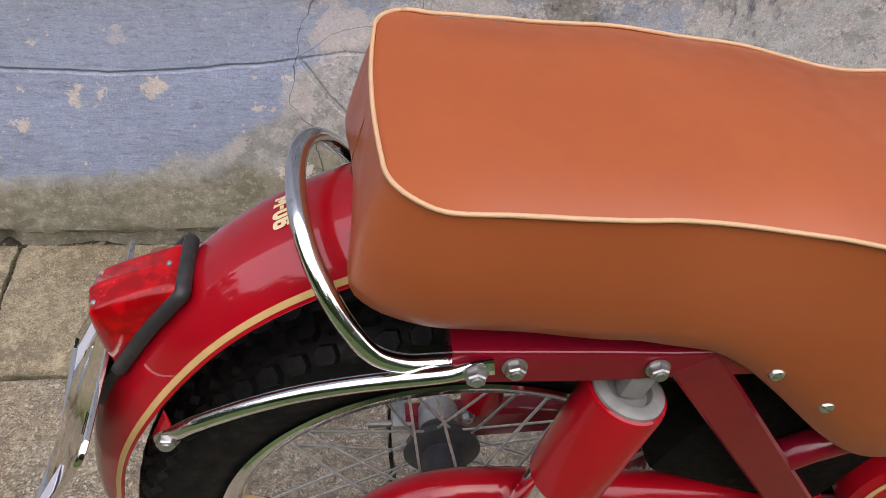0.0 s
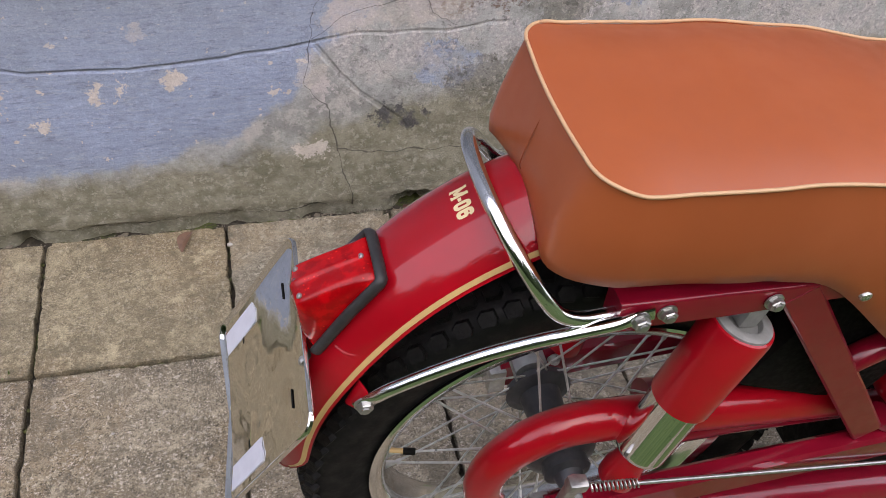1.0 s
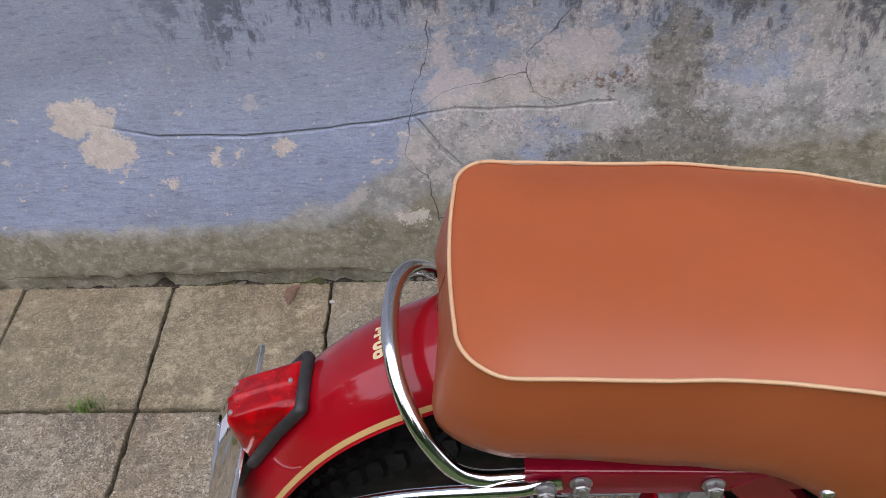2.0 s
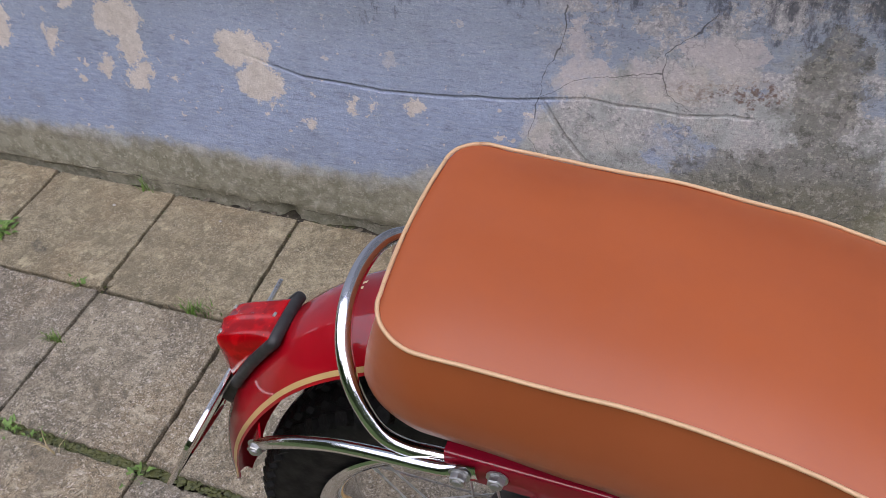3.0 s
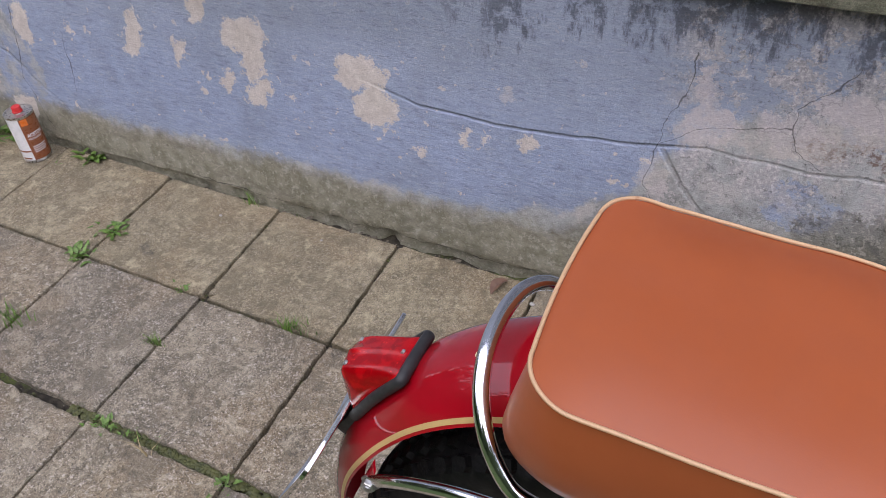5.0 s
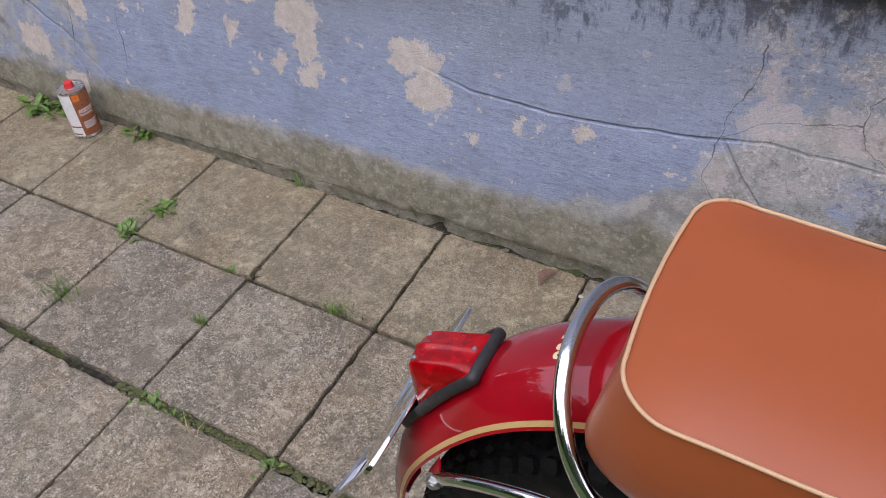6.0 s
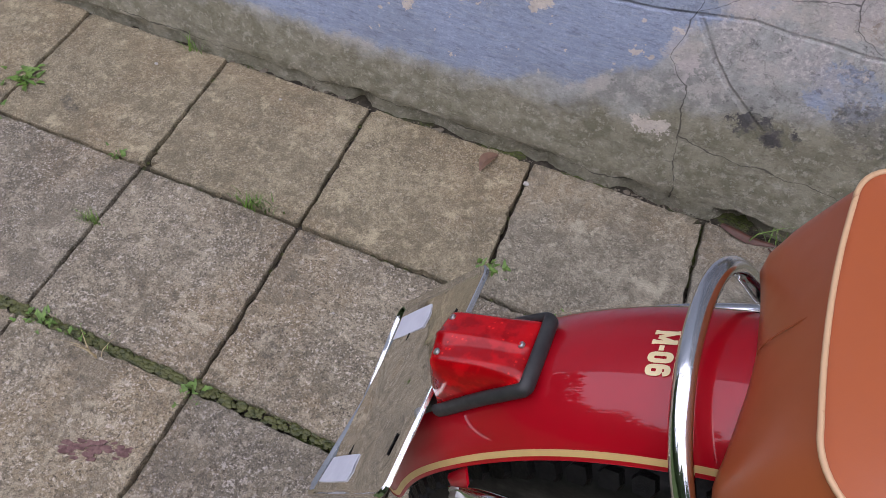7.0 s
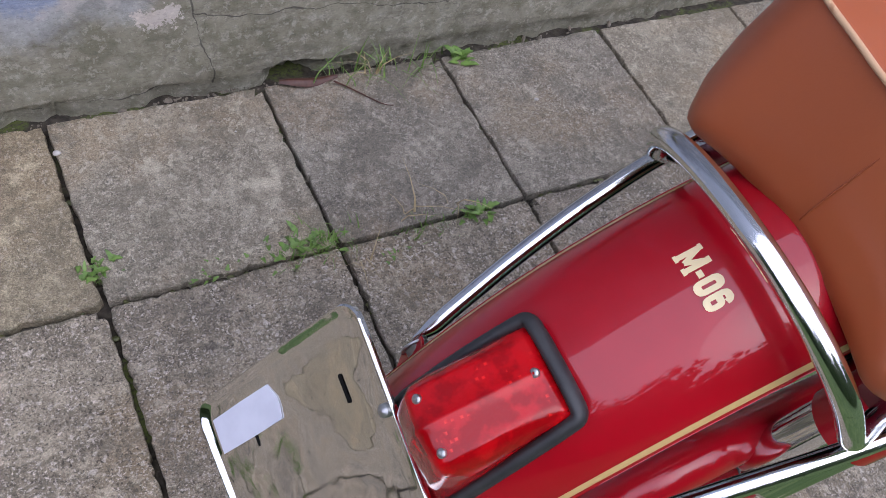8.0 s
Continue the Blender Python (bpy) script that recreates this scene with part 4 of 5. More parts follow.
    for side in (-1, 1):
        bm = bmesh.new()
        tube(bm, glide([(0.50, side * 0.07, 0.34), (0.52, side * 0.10, 0.18), (0.54, side * 0.13, 0.014), (0.59, side * 0.14, 0.012)], 5), 0.012, 10)
        part("stand_leg", bm, BLACK, frame_ob)


build_frame()


def build_shock(side):
    shock = empty("shock_absorber")
    shock.parent = BIKE
    v = side * 0.093
    top, foot = Vector((0.0393, v, 0.745)), Vector((-0.0386, v, 0.430))
    axis = (foot - top).normalized()
    m = Matrix.Translation(top) @ axis.to_track_quat("Z", "Y").to_matrix().to_4x4()
    bm = bmesh.new()
    lathe(bm, [(0.0265, 0.0560), (0.0280, 0.0430), (0.0292, 0.0415), (0.0315, 0.0425), (0.0328, 0.046), (0.0325, 0.160), (0.0305, 0.1605), (0.0300, 0.140)], 40, m)
    part("cover", bm, RED, shock, "red upper shroud")
    bm = bmesh.new()
    lathe(bm, [(0.008, 0.0450), (0.0165, 0.0445), (0.0182, 0.0388), (0.0200, 0.0380), (0.0265, 0.0384), (0.0285, 0.0396), (0.0288, 0.0430), (0.015, 0.0475)], 36, m)
    part("cap", bm, CAP_GREY, shock, "pale grey cap ring")
    bm = bmesh.new()
    box(bm, (0.020, 0.017, 0.034), tuple(top + axis * 0.026), (0, 13.9, 0), 0.004)
    part("eye", bm, CAP_GREY, shock, "cast mounting eye")
    bm = bmesh.new()
    lathe(bm, [(0.0288, 0.14), (0.0288, 0.248), (0.0290, 0.2495), (0.0285, 0.2535), (0.0262, 0.2565), (0.022, 0.2575), (0.013, 0.2575)], 40, m)
    part("sleeve", bm, MIRROR, shock, "chrome lower sleeve")
    bm = bmesh.new()
    lathe(bm, [(0.017, 0.2575), (0.019, 0.285), (0.022, 0.295), (0.022, 0.315), (0.012, 0.325)], 24, m)
    part("lower_leg", bm, RED, shock)


build_shock(-1)
build_shock(1)

AXLE = Vector((-0.081, 0, 0.414))


def build_wheel():
    wheel = empty("rear_wheel", AXLE)
    wheel.parent = BIKE
    R = 0.306
    prof = [(0.2195, -0.026), (0.228, -0.031), (0.250, -0.037), (0.267, -0.0385), (0.280, -0.037), (0.288, -0.033), (0.2935, -0.026), (0.2965, -0.013), (0.297, 0.0), (0.2965, 0.013), (0.2935, 0.026),
            (0.288, 0.033), (0.280, 0.037), (0.267, 0.0385), (0.250, 0.037), (0.228, 0.031), (0.2195, 0.026), (0.214, 0.02), (0.214, -0.02), (0.2195, -0.026)]
    bm = bmesh.new()
    rings(bm, [[ACROSS @ Vector((r * math.cos(a), r * math.sin(a), h)) for r, h in prof[:-1]] for a in (2 * math.pi * k / 96 for k in range(97))], cap=False)
    bmesh.ops.remove_doubles(bm, verts=bm.verts, dist=1e-5)
    tyre = part("tyre", bm, RUBBER, wheel, "black ribbed rubber tyre")
    bm = bmesh.new()
    count = 72
    for k in range(count):
        for row, (h, w, rr, tilt) in enumerate(((-0.0315, 0.019, 0.2905, 44), (-0.0108, 0.0185, 0.2975, 8), (0.0108, 0.0185, 0.2975, -8), (0.0315, 0.019, 0.2905, -44))):
            a = 2 * math.pi * (k + (0.5 if row % 2 else 0)) / count
            m = pose(0, 0, 0, 0, -math.degrees(a), 0) @ pose(rr, -h, 0, 0, 0, tilt)
            wide = 0.0215
            top = [(0.0062, s * w * 0.42, u * wide * 0.40) for s, u in ((-1, -0.55), (-0.35, -1), (0.75, -0.9), (1, 0.35), (0.45, 1), (-0.75, 0.9))]
            low = [(-0.003, s * w * 0.49, u * wide * 0.47) for s, u in ((-1, -0.55), (-0.35, -1), (0.75, -0.9), (1, 0.35), (0.45, 1), (-0.75, 0.9))]
            rings(bm, [[m @ Vector(p) for p in low], [m @ Vector(p) for p in top]])
    tread = part("tread", bm, TREAD, tyre, smooth=False)
    tread["kind"] = "stuff"
    half = [(0.2272, -0.0352), (0.2240, -0.0300), (0.2150, -0.0220), (0.2100, -0.0130), (0.2090, 0.0)]
    back = [(0.2240, -0.0368), (0.2140, -0.0340), (0.2075, -0.0260), (0.2050, -0.0130), (0.2045, 0.0)]
    prof = half + [(r, -h) for r, h in reversed(half[:-1])] + [(r, -h) for r, h in back] + list(reversed(back[:-1]))
    bm = bmesh.new()
    rings(bm, [[ACROSS @ Vector((r * math.cos(a), r * math.sin(a), h)) for r, h in prof + prof[:1]] for a in (2 * math.pi * k / 96 for k in range(97))], closed=False)
    part("rim", bm, CHROME, wheel, "chrome wheel rim")
    bm = bmesh.new()
    lathe(bm, [(0.012, -0.075), (0.014, -0.06), (0.040, -0.055), (0.042, -0.046), (0.026, -0.040), (0.023, 0.0), (0.024, 0.030), (0.042, 0.034), (0.044, 0.041), (0.040, 0.046), (0.028, 0.052), (0.028, 0.066), (0.018, 0.070), (0.012, 0.09)], 40, ACROSS)
    part("hub", bm, DARK_METAL, wheel, "dark grey hub and brake drum")
    bm = bmesh.new()
    lathe(bm, [(0.0, -0.125), (0.0065, -0.124), (0.0065, -0.108), (0.020, -0.106), (0.023, -0.10), (0.023, -0.074), (0.008, -0.072), (0.008, 0.11), (0.0, 0.115)], 24, ACROSS)
    part("axle", bm, ALLOY, wheel, "grey axle and bearing sleeve")
    # spokes: two alternating kinds on each flange
    kinds = []
    for side in (-1, 1):
        for lead in (-1, 1):
            r0 = 0.039 if side < 0 else 0.040
            v0 = 0.050 if side < 0 else -0.036
            a = Vector((r0, v0, 0))
            b = pose(0, 0, 0, 0, lead * 27, 0) @ Vector((0.2065, 0.006 * (1 if side < 0 else -1), 0))
            bm = bmesh.new()
            tube(bm, [a, a.lerp(b, 0.02), a.lerp(b, 0.88), a.lerp(b, 0.885), b], lambda t: 0.0015 if t < 0.6 else 0.0026, 6)
            kinds.append(part("spoke", bm, SPOKE, wheel))
    for i, first in enumerate(kinds):
        for k in range(9):
            ob = first if k == 0 else bpy.data.objects.new("spoke", first.data)
            if k:
                scene.collection.objects.link(ob)
                ob.parent = wheel
            ob.rotation_euler = (0, radians(40 * k + (0, 20, 10, 30)[i]), 0)
    bm = bmesh.new()
    p = pose(0, 0, 0, 0, 4, 0) @ Vector((-0.2055, -0.004, 0))
    d = (Vector((0, 0, 0)) - p).normalized() + Vector((0.0, -0.25, 0))
    tube(bm, [p, p + d * 0.012, p + d * 0.024], 0.0032, 10)
    part("valve", bm, GOLD, wheel, "brass tyre valve")
    bm = bmesh.new()
    tube(bm, [p + d * 0.022, p + d * 0.034, p + d * 0.036], 0.0042, 10)
    part("valve_cap", bm, BLACK, wheel)


build_wheel()


def build_swingarm():
    arm = empty("swingarm")
    arm.parent = BIKE
    for side in (-1, 1):
        bm = bmesh.new()
        loops = []
        for t in [k / 8 for k in range(9)]:
            x, z = -0.118 + 0.45 * t, 0.394 + 0.020 * t
            h = 0.024
            sec = [(-0.5, -1), (0.5, -1), (0.8, -0.8), (0.8, 0.8), (0.5, 1), (-0.5, 1), (-0.8, 0.8), (-0.8, -0.8)]
            loops.append([(x, side * 0.100 + s * 0.016, z + u * h) for s, u in sec])
        rings(bm, loops)
        part("arm", bm, CRIMSON, arm)
        bm = bmesh.new()
        box(bm, (0.022, 0.036, 0.042), (-0.122, side * 0.100, 0.392), (0, 0, 0), 0.002)
        tube(bm, [Vector((-0.16, side * 0.1, 0.392)), Vector((-0.15, side * 0.1, 0.392)), Vector((-0.12, side * 0.1, 0.392))], 0.004, 8)
        part("chain_adjuster", bm, ZINC, arm, "zinc-plated axle adjuster")
    hex_bolt(arm, (-0.05, 0.084, 0.425))
    # guard over the sprocket and chain
    line = []
    for k in range(15):
        a = radians(112 - 8 * k)
        line.append(Vector((AXLE.x - 0.101 * math.sin(a), -0.062, AXLE.z + 0.101 * math.cos(a))))
    line += [Vector((AXLE.x + 0.02 + t * 0.33, -0.062, AXLE.z + 0.101 - 0.05 * t)) for t in (0.1, 0.25, 0.45, 0.7, 1.0)]
    bm = bmesh.new()
    tube(bm, line, 0.023, 18, lambda t: (0.95, 1.0 + 0.25 * ease(0.4, 1, t)))
    part("chain_guard", bm, RED, arm, "rounded red chain guard")
    bm = bmesh.new()
    tube(bm, [Vector((-0.02, -0.058, 0.455)), Vector((0.12, -0.058, 0.452)), Vector((0.33, -0.058, 0.43))], 0.016, 12)
    part("lower_guard", bm, CRIMSON, arm)
    bm = bmesh.new()
    tube(bm, [Vector((-0.03, -0.118, 0.466)), Vector((0.1, -0.118, 0.436)), Vector((0.45, -0.118, 0.356))], 0.0026, 10)
    part("brake_rod", bm, ZINC, arm, "thin zinc-plated brake rod")
    bm = bmesh.new()
    turns = [Vector((-0.085 + 0.06 * k / 96, -0.118 + 0.0052 * math.cos(k * math.pi / 4), 0.478 - 0.013 * k / 96 + 0.0052 * math.sin(k * math.pi / 4))) for k in range(97)]
    tube(bm, turns, 0.0009, 5)
    part("brake_spring", bm, ZINC, arm)
    bm = bmesh.new()
    box(bm, (0.014, 0.012, 0.085), (-0.106, -0.112, 0.450), (0, 10, 0), 0.003)
    box(bm, (0.022, 0.016, 0.014), (-0.10, -0.116, 0.487), (0, 10, 0), 0.003)
    part("brake_lever", bm, ZINC, arm)


build_swingarm()


# ---- the can ----
def wrap_text(body, size, r, a0, z0, material, parent, name, widen=1.0):
    curve = bpy.data.curves.new(name, "FONT")
    curve.body, curve.size, curve.offset, curve.resolution_u = body, size, size * 0.03, 3
    tmp = bpy.data.objects.new(name, curve)
    scene.collection.objects.link(tmp)
    bpy.context.view_layer.update()
    mesh = bpy.data.meshes.new_from_object(tmp.evaluated_get(bpy.context.evaluated_depsgraph_get()))
    bpy.data.objects.remove(tmp)
    bm = bmesh.new()
    bm.from_mesh(mesh)
    for v in bm.verts:
        a = a0 + v.co.x * widen / r
        v.co = Vector((r * math.cos(a), r * math.sin(a), z0 + v.co.y))
    return part(name, bm, material, parent, smooth=False)


def arc_strip(name, r, a0, a1, z0, z1, material, parent, label=""):
    bm = bmesh.new()
    n = max(2, int(abs(a1 - a0) / 0.12))
    loops = [[(r * math.cos(a0 + (a1 - a0) * k / n), r * math.sin(a0 + (a1 - a0) * k / n), z) for k in range(n + 1)] for z in (z0, z1)]
    rings(bm, loops, closed=False)
    return part(name, bm, material, parent, label)


def build_can():
    can = empty("acetone_can", (-2.068, 1.345, 0.001))
    can.rotation_euler = (0, 0, radians(-12))
    tagged(can, "brown and white solvent tin with a red cap on the paving", "tin can")
    r, h = 0.0390, 0.150
    bm = bmesh.new()
    lathe(bm, [(r - 0.002, 0.0), (r + 0.0012, 0.0005), (r + 0.0014, 0.003), (r, 0.005), (r, h - 0.005), (r + 0.0014, h - 0.003), (r + 0.0012, h), (r - 0.002, h), (r - 0.003, h - 0.003), (0.014, h - 0.0022), (0.014, h + 0.002), (0.0, h + 0.002)], 48)
    part("body", bm, TIN, can, "bare tin body with rolled rims")
    bm = bmesh.new()
    lathe(bm, [(0.0145, h), (0.0145, h + 0.003), (0.0125, h + 0.004), (0.0125, h + 0.015), (0.0112, h + 0.0165), (0.0, h + 0.017)], 24)
    part("cap", bm, RED_CAP, can, "red screw cap")
    arc_strip("brown_label", r + 0.0004, -0.62, 2.2, 0.008, h - 0.008, BROWN_LABEL, can)
    arc_strip("white_label", r + 0.0004, -2.2, -0.62, 0.008, h - 0.008, WHITE_LABEL, can)
    arc_strip("brown_band", r + 0.0008, -2.2, -0.62, 0.036, 0.041, BROWN_LABEL, can)
    arc_strip("hazard_mark", r + 0.0008, -0.52, -0.05, h - 0.030, h - 0.010, ORANGE_LABEL, can, "orange hazard square")
    wrap_text("ACETON", 0.0155, r + 0.0009, -0.45, 0.083, WHITE_LABEL, can, "lettering", 0.78)
    wrap_text("TECHNICZNY", 0.0075, r + 0.0009, -0.45, 0.0735, WHITE_LABEL, can, "lettering", 0.9)
    for k in range(4):
        arc_strip("print_bar", r + 0.0008, -0.40, 0.62 - 0.12 * (k % 2), 0.050 - 0.006 * k, 0.0525 - 0.006 * k, WHITE_LABEL, can)
    arc_strip("print_bar", r + 0.0008, -1.5, -0.8, 0.012, 0.017, BROWN_LABEL, can)


build_can()


# ---- weeds, leaves and crumbs ----
def grass_tuft(x, y, blades, size, spread=0.02, material=None, lay=0.0, name="grass_tuft", z=-0.008):
    bm = bmesh.new()
    for _ in range(blades):
        a, b = random.uniform(0, 6.283), random.uniform(0, 6.283)
        p = Vector((random.gauss(0, spread), random.gauss(0, spread * 0.35), z))
        d = Vector((math.cos(a), math.sin(a), 0))
        length, w = size * random.uniform(0.45, 1.1), random.uniform(0.0011, 0.0022)
        side = Vector((-d.y, d.x, 0))
        loops = []
        for t in (0, 0.35, 0.7, 1.0):
            q = p + d * (length * (0.25 + 0.6 * random.random() * 0 + lay) * t * t + 0.1 * length * t) + Vector((0, 0, length * (t - (0.35 + 0.4 * lay) * t * t)))
            loops.append([q - side * w * (1.05 - t), q + Vector((0, 0, 0.0002)), q + side * w * (1.05 - t)])
        rings(bm, loops, closed=False)
    ob = part(name, bm, material or GRASS)
    ob.location = (x, y, 0)
    return tagged(ob, "tuft of green grass in a paving joint" if material is None else "dry bent straw lying in a joint", "grass", "weeds in the joints", "stuff")


def leaf_mesh(width, curl, wavy):
    """A leaf one unit long, from its stalk along x."""
    bm = bmesh.new()
    loops = []
    for t in (0, 0.2, 0.4, 0.6, 0.8, 1.0):
        w = width * math.sin(math.pi * min(0.97, 0.06 + 0.92 * t)) * (1.0 + wavy * math.sin(t * 19))
        z = curl * (t - 0.75 * t * t)
        loops.append([(t, -w, z + w * 0.35), (t, 0, z), (t, w, z + w * 0.35)])
    rings(bm, loops, closed=False)
    ob = part("leaf", bm, WEED)
    mesh = ob.data
    bpy.data.objects.remove(ob)
    return mesh


LEAVES = [leaf_mesh(0.17, 0.5, 0.2), leaf_mesh(0.22, 0.8, 0.3), leaf_mesh(0.14, 0.3, 0.1)]


def rosette(x, y, leaves, size, spread=0.015):
    ob = empty("weed", (x, y, -0.004))
    for k in range(leaves):
        one = new("leaf", LEAVES[k % 3])
        one.parent = ob
        one.matrix_basis = pose(random.gauss(0, spread), random.gauss(0, spread * 0.5), random.uniform(0, 0.003), 0, -random.uniform(0, 30), random.uniform(0, 360)) @ Matrix.Scale(size * random.uniform(0.5, 1.1), 4)
    return tagged(ob, "small green leafy weed growing in a paving joint", "weed", "weeds in the joints")


for x, y, k, s, w in ((-1.600, 1.172, 26, 0.036, 0.024), (-1.610, 1.065, 26, 0.033, 0.018), (-1.285, 1.068, 12, 0.022, 0.012), (-1.905, 1.392, 26, 0.044, 0.020), (-2.29, 1.375, 30, 0.06, 0.035),
                      (-1.166, 0.695, 22, 0.022, 0.022), (-0.851, 0.687, 16, 0.020, 0.016), (-0.498, 1.129, 34, 0.024, 0.014), (-0.191, 1.087, 40, 0.026, 0.030), (0.117, 1.062, 28, 0.026, 0.016),
                      (0.228, 1.39, 10, 0.045, 0.010), (-0.341, 1.08, 14, 0.014, 0.020), (-1.977, 1.331, 6, 0.016, 0.01), (-0.061, 1.029, 10, 0.014, 0.012), (-1.099, 0.698, 12, 0.015, 0.025),
                      (-2.201, 1.394, 20, 0.045, 0.025), (-2.125, 1.388, 14, 0.032, 0.015)):
    rosette(x, y, k, s, w)
for x, y, k, s, w in ((-0.962, 1.074, 56, 0.052, 0.022), (-1.225, 0.912, 40, 0.046, 0.014), (-1.60, 0.83, 60, 0.060, 0.030), (-1.326, 1.402, 18, 0.070, 0.010), (-0.176, 1.075, 90, 0.050, 0.034),
                      (0.019, 1.056, 70, 0.038, 0.034), (0.032, 1.403, 16, 0.110, 0.040), (0.129, 1.396, 12, 0.080, 0.040), (-1.07, 0.7, 40, 0.020, 0.040), (-0.501, 1.114, 26, 0.025, 0.010), (0.108, 1.062, 30, 0.03, 0.015)):
    grass_tuft(x, y, k, s, w)
for x, y, k, size in ((0.012, 1.399, 12, 0.14), (0.11, 1.392, 9, 0.12), (-0.171, 1.077, 30, 0.055)):
    grass_tuft(x, y, k, size, 0.045, GRASS, 0.55)
for x, y, k, s in ((-0.026, 1.091, 4, 0.10), (0.088, 1.092, 3, 0.09), (-0.111, 1.029, 4, 0.08), (-1.039, 0.679, 5, 0.06), (0.052, 1.395, 6, 0.10)):
    grass_tuft(x, y, k, s, 0.012, STRAW, 0.6, "dry_straw", 0.002)


def joint_moss():
    bm = bmesh.new()
    for k in range(1240):
        if k < 1020:
            x, y = random.uniform(-1.27, -0.82) if k % 4 else random.uniform(-0.82, -0.5), 0.703 + random.gauss(0, 0.0065)
        elif k < 1150:
            x, y = random.uniform(-2.4, 0.7), random.choice((1.066, 0.697)) + random.gauss(0, 0.004)
        else:
            y = random.uniform(0.45, 1.36)
            x = random.choice(JOINTS_X[12:21]) + 0.058 * (1.413 - y) + random.gauss(0, 0.003)
        s = random.uniform(0.0018, 0.0042) if k < 1020 else random.uniform(0.002, 0.0045)
        bmesh.ops.create_icosphere(bm, subdivisions=1, radius=s, matrix=Matrix.Translation((x, y, random.uniform(-0.009, -0.004) if k < 1020 else -0.009)) @ Matrix.Diagonal((1.7, 1.3, 0.6, 1)))
    tagged(part("moss", bm, MOSS, smooth=False), "olive moss cushions along the paving joints", "moss", kind="stuff")


joint_moss()


def crumbs():
    bm = bmesh.new()
    for k in range(420):
        x = random.uniform(-2.3, 0.8) if k % 2 else random.choice((-1.94, -1.92, -2.2, -1.25, -0.92, -0.72, -0.56, -0.33, -0.26, -0.2, 0.1, 0.35)) + random.gauss(0, 0.03)
        y = wall_foot(x) - abs(random.gauss(0, 0.007)) + 0.002
        s = random.uniform(0.0007, 0.0026) * (2.6 if random.random() < 0.08 else 1)
        got = bmesh.ops.create_icosphere(bm, subdivisions=1, radius=s, matrix=Matrix.Translation((x, y, -0.006 + s * 0.4)) @ pose(0, 0, 0, random.uniform(0, 90), 0, random.uniform(0, 90)) @ Matrix.Diagonal((random.uniform(1, 2), random.uniform(0.7, 1.2), 0.6, 1)))
    for k in range(160):
        y = random.uniform(0.4, 1.39)
        x = random.choice(JOINTS_X[12:21]) + 0.058 * (1.413 - y) + random.gauss(0, 0.004)
        if k % 2:
            x, y = random.uniform(-2.0, 0.6), random.choice((1.066, 0.697)) + random.gauss(0, 0.005)
        s = random.uniform(0.0006, 0.0018)
        bmesh.ops.create_icosphere(bm, subdivisions=1, radius=s, matrix=Matrix.Translation((x, y, -0.009)) @ Matrix.Diagonal((1.6, 0.9, 0.7, 1)))
    tagged(part("mortar_crumbs", bm, CRUMB, smooth=False), "grit and mortar crumbs along the foot of the wall", "grit", kind="stuff")


crumbs()


def dead_leaf(x, y, turn, length, width):
    bm = bmesh.new()
    loops = []
    for k in range(9):
        t = k / 8
        w = width * math.sin(math.pi * (0.06 + 0.9 * t)) * (1 + 0.2 * noise.noise((t * 9, 2, 1)))
        p = Vector((length * (t - 0.5), 0.004 * math.sin(t * 4), 0.003 + 0.006 * math.sin(t * 3.1)))
        loops.append([p + Vector((0, s * w, abs(s) * w * 0.7 + 0.0015 * noise.noise((t * 12, s * 3, 5)))) for s in (-1, -0.5, 0, 0.5, 1)])
    rings(bm, loops, closed=False)
    ob = part("dead_leaf", bm, DRY_LEAF)
    ob.matrix_basis = pose(x, y, 0.001, 0, 0, turn)
    tagged(ob, "curled dry brown leaf lying on the paving", "leaf")


dead_leaf(-0.594, 1.370, 75, 0.060, 0.013)


def pebble(x, y, size):
    bm = bmesh.new()
    bmesh.ops.create_icosphere(bm, subdivisions=2, radius=size, matrix=Matrix.Diagonal((1.2, 0.9, 0.7, 1)))
    for v in bm.verts:
        v.co *= 1 + 0.25 * noise.noise(v.co * 150 + Vector((x, y, 0)) * 30)
    ob = part("pebble", bm, PEBBLE)
    ob.location = (x, y, size * 0.45)
    tagged(ob, "small pale pebble lying on the paving", "pebble", "loose pebbles")


for x, y, r in ((-0.505, 1.35, 0.0055), (-1.068, 1.349, 0.003), (-0.228, 1.326, 0.0025), (0.337, 1.266, 0.004), (-0.71, 0.922, 0.0025), (-1.371, 1.329, 0.004)):
    pebble(x, y, r)


def bark_strip():
    bm = bmesh.new()
    loops = []
    for k in range(12):
        t = k / 11
        p = Vector((-0.125 + 0.105 * t, 1.410 - 0.018 * t - 0.006 * math.sin(t * 5), 0.008 + 0.004 * math.sin(t * 7)))
        w = 0.0085 * math.sin(math.pi * (0.1 + 0.85 * t)) + 0.002
        loops.append([p + Vector((0.3 * s * w, s * w, (1 - s * s) * w * 0.7 + 0.001 * noise.noise((t * 15, s * 4, 3)))) for s in (-1, -0.6, -0.2, 0.2, 0.6, 1)])
    rings(bm, loops, closed=False)
    strip = tagged(part("bark_strip", bm, BARK), "curl of reddish brown bark by the wall hole", "bark")
    bm = bmesh.new()
    tube(bm, glide([(-0.03, 1.390, 0.008), (-0.01, 1.371, 0.008), (0.02, 1.341, 0.006), (0.04, 1.323, 0.004), (0.058, 1.315, 0.003)], 5), lambda t: 0.0018 - 0.0011 * t, 6)
    tagged(part("twig", bm, BARK), "thin dark twig lying on the paving", "twig")


bark_strip()


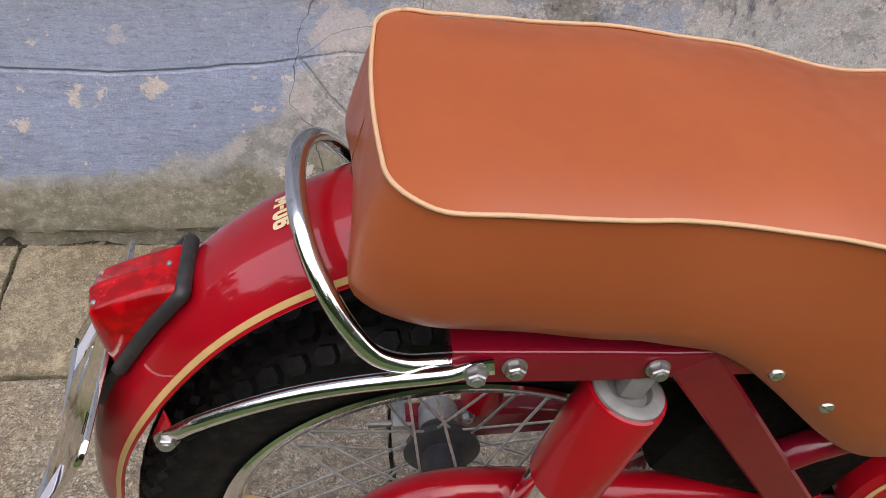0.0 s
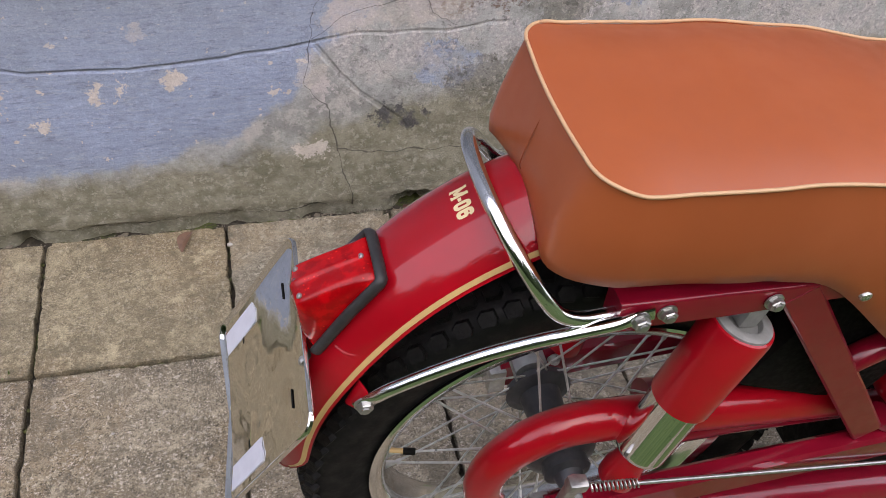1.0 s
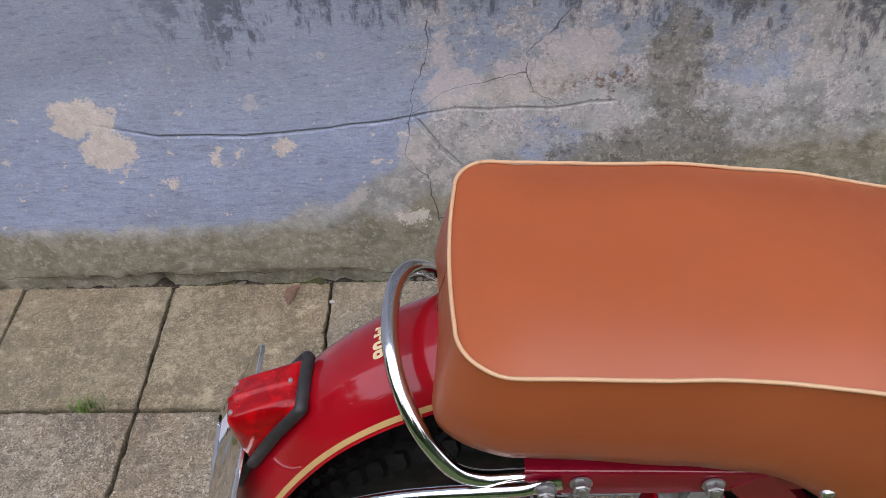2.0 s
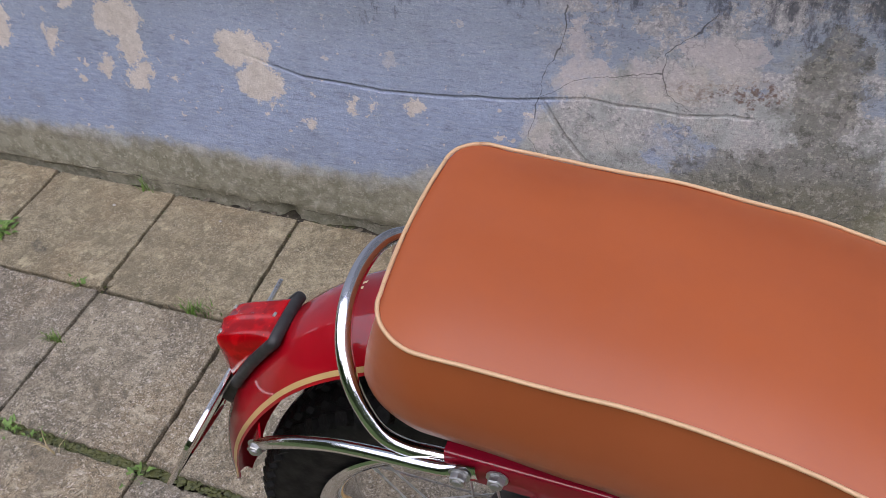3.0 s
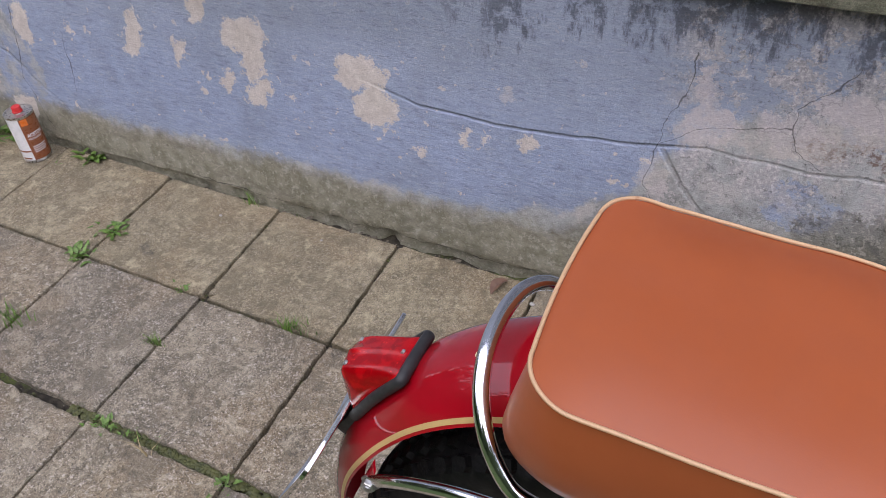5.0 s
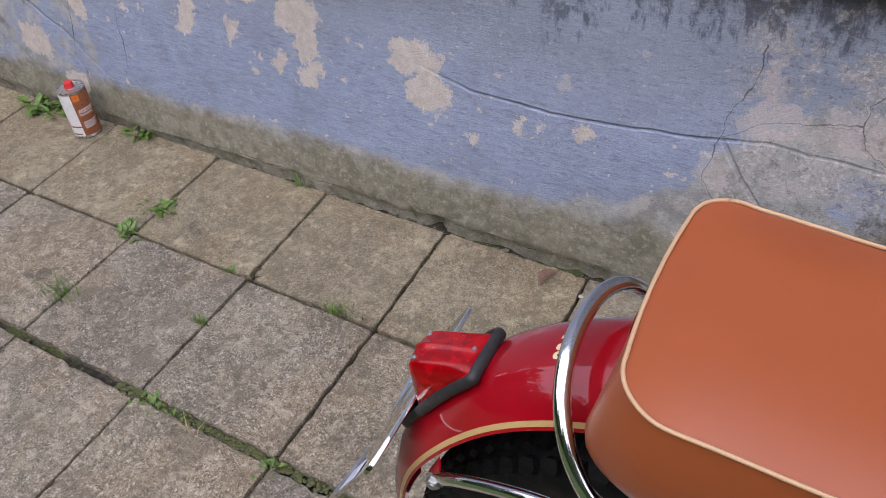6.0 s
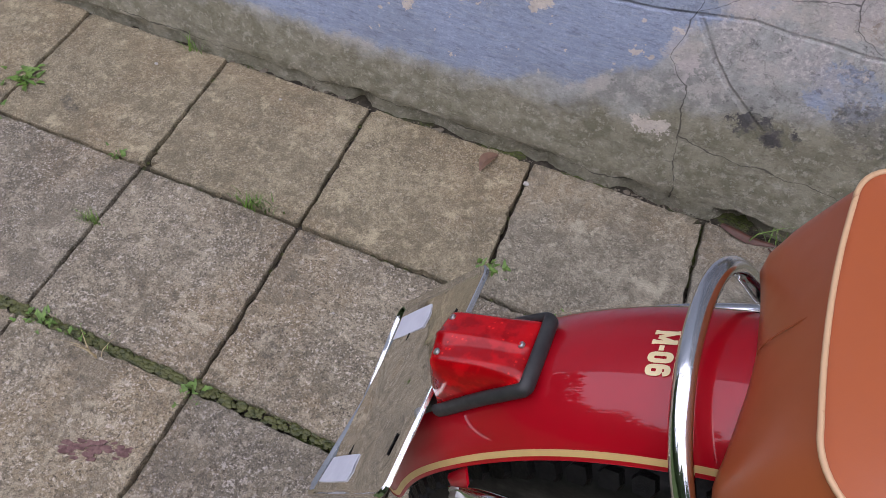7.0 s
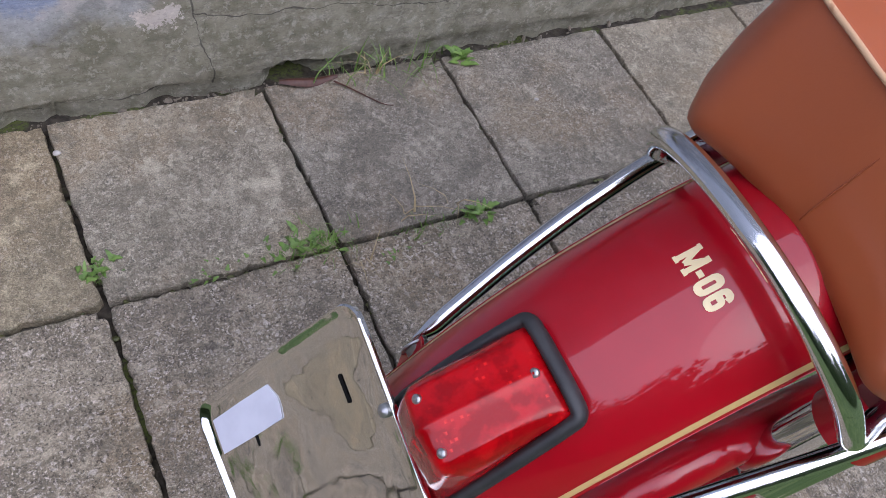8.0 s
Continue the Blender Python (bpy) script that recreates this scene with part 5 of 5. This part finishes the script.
def stain():
    bm = bmesh.new()
    rnd = random.Random(12)
    for k in range(46):
        a, q = rnd.uniform(0, 6.283), rnd.random() ** 0.6
        cx, cy, size = 0.062 * q * math.cos(a), 0.017 * q * math.sin(a), rnd.uniform(0.002, 0.008)
        pts = []
        for m in range(9):
            b = 2 * math.pi * m / 9
            g = size * rnd.uniform(0.5, 1.1)
            pts.append((cx + 1.6 * g * math.cos(b), cy + 0.7 * g * math.sin(b)))
        rings(bm, [[(x, y, h) for x, y in pts] for h in (0.0, 0.0010 + 0.00002 * k)])
    ob = part("brick_smear", bm, STAIN)
    ob.matrix_basis = pose(-0.929, 0.540, 0.0035, 0, 0, 20)
    tagged(ob, "reddish brick smear on a paving slab", "stain")


stain()


# ---- unseen hedge added across the yard, for what the chrome mirrors and to block light ----
def yard_tops(x):
    return 4.7 + 2.2 * noise.noise((x * 0.45, 0, 0)) + 1.4 * noise.noise((x * 1.6, 3, 0)) + 0.6 * noise.noise((x * 4.5, 7, 0))


def hedge():
    bm = bmesh.new()
    rnd = random.Random(4)
    for k in range(8600):
        x = rnd.uniform(-14, 14)
        top = yard_tops(x)
        z = top * rnd.random() ** 0.7
        y = -4.8 + rnd.uniform(-0.5, 0.5)
        if k % 4 == 0:  # the return at the yard's end, an added blocker that darkens seat rear and plate
            x, y, z = -6.3 + rnd.uniform(-0.5, 0.5), rnd.uniform(-5, 1.4), 2.9 * rnd.random() ** 0.7
        m = Matrix.Translation((x, y, z)) @ pose(0, 0, 0, rnd.uniform(0, 360), rnd.uniform(0, 360), 0)
        s = rnd.uniform(0.10, 0.22)
        v = [bm.verts.new(m @ Vector(p)) for p in ((-s, 0, 0), (0, s * 0.6, 0.02), (s, 0, 0), (0, -s * 0.6, 0.02))]
        bm.faces.new(v)
    loops = []
    for k in range(57):
        x = -14 + 0.5 * k
        top = yard_tops(x) - 0.5
        loops.append([(x, -5.5, -0.02), (x, -5.1, 0.6 * top), (x, -5.3, top), (x, -5.8, 0.7 * top), (x, -6.0, -0.02)])
    rings(bm, loops, closed=False)
    rings(bm, [[(-6.9, y, -0.02), (-6.6, y, 1.6), (-6.8, y, 2.5 + 0.3 * noise.noise((y, 5, 0))), (-7.2, y, 1.0), (-7.3, y, -0.02)] for y in (-5, -4, -3, -2, -1, 0, 1, 1.4)], closed=False)
    tagged(part("hedge", bm, HEDGE, smooth=False), "unseen green hedge added across the yard to shape light and reflections", "hedge", kind="stuff")


hedge()


# ---- paving slabs, last ----
def slab(col, row):
    rnd = random.Random(100 * row + col)
    x0, x1 = (JOINTS_X[c] + (LEAN[row] + LEAN[row + 1]) / 2 for c in (col, col + 1))
    shear = LEAN[row] - LEAN[row + 1]
    y1, y0 = ROWS_Y[row], ROWS_Y[row + 1]
    gap = 0.0026 + rnd.uniform(0, 0.0016)
    wide_low = 0.011 if row == 1 else (0.003 if row == 2 else 0.0)
    cx, cy = (x0 + x1) / 2, (y0 + y1) / 2
    hx, hy = (x1 - x0) / 2 - gap, (y1 - y0) / 2 - gap - wide_low / 2
    cy += wide_low / 2 if row == 1 else -wide_low / 2
    r, per = rnd.uniform(0.001, 0.003), 38
    pts = []
    chip = (rnd.randint(0, 3), rnd.uniform(0.006, 0.016) if rnd.random() < 0.35 else 0.0)
    for side, (ax, ay, bx, by) in enumerate(((-1, -1, 1, -1), (1, -1, 1, 1), (1, 1, -1, 1), (-1, 1, -1, -1))):
        for k in range(per):
            t = k / per
            x, y = ax * hx + (bx - ax) * hx * t, ay * hy + (by - ay) * hy * t
            corner = (hx - abs(x)) + (hy - abs(y))
            cut = max(0.0, r - corner) * 0.5 if corner < r * 2 else 0
            if rnd.random() < 0.10:
                cut += rnd.uniform(0.001, 0.0045)
            if side == chip[0] and k == 0:
                cut += chip[1]
            wear = 0.0032 * noise.noise((cx * 9 + x * 30, cy * 9 + y * 30, row)) + 0.0024 * noise.noise((x * 190, y * 190, col + row * 3))
            pts.append((x - math.copysign(cut, x) + wear * (abs(ay - by) > 0) + shear * y / (2 * hy), y - math.copysign(cut, y) + wear * (abs(ax - bx) > 0)))
    bm = bmesh.new()
    loops = []
    for inset, z in ((0.0, -0.045), (0.0, -0.006), (0.0004, -0.0014), (0.0012, -0.0003), (0.005, 0.0)):
        loops.append([(x * (1 - inset / hx), y * (1 - inset / hy), z + (0.0007 * noise.noise((x * 40, y * 40, row * 7 + col)) if z > -0.005 else 0)) for x, y in pts])
    rings(bm, loops)
    ob = part("slab", bm, (SLAB_FINE if col < 17 else SLAB_GREY) if row == 0 else SLAB_ROUGH, PAVEMENT)
    ob.matrix_basis = pose(cx, cy, rnd.uniform(-0.0015, 0.0025), rnd.uniform(-0.25, 0.25), rnd.uniform(-0.25, 0.25), rnd.uniform(-0.35, 0.35))


for row in range(4):
    for col in range(len(JOINTS_X) - (1 if row < 3 else 5)):
        slab(col, row)
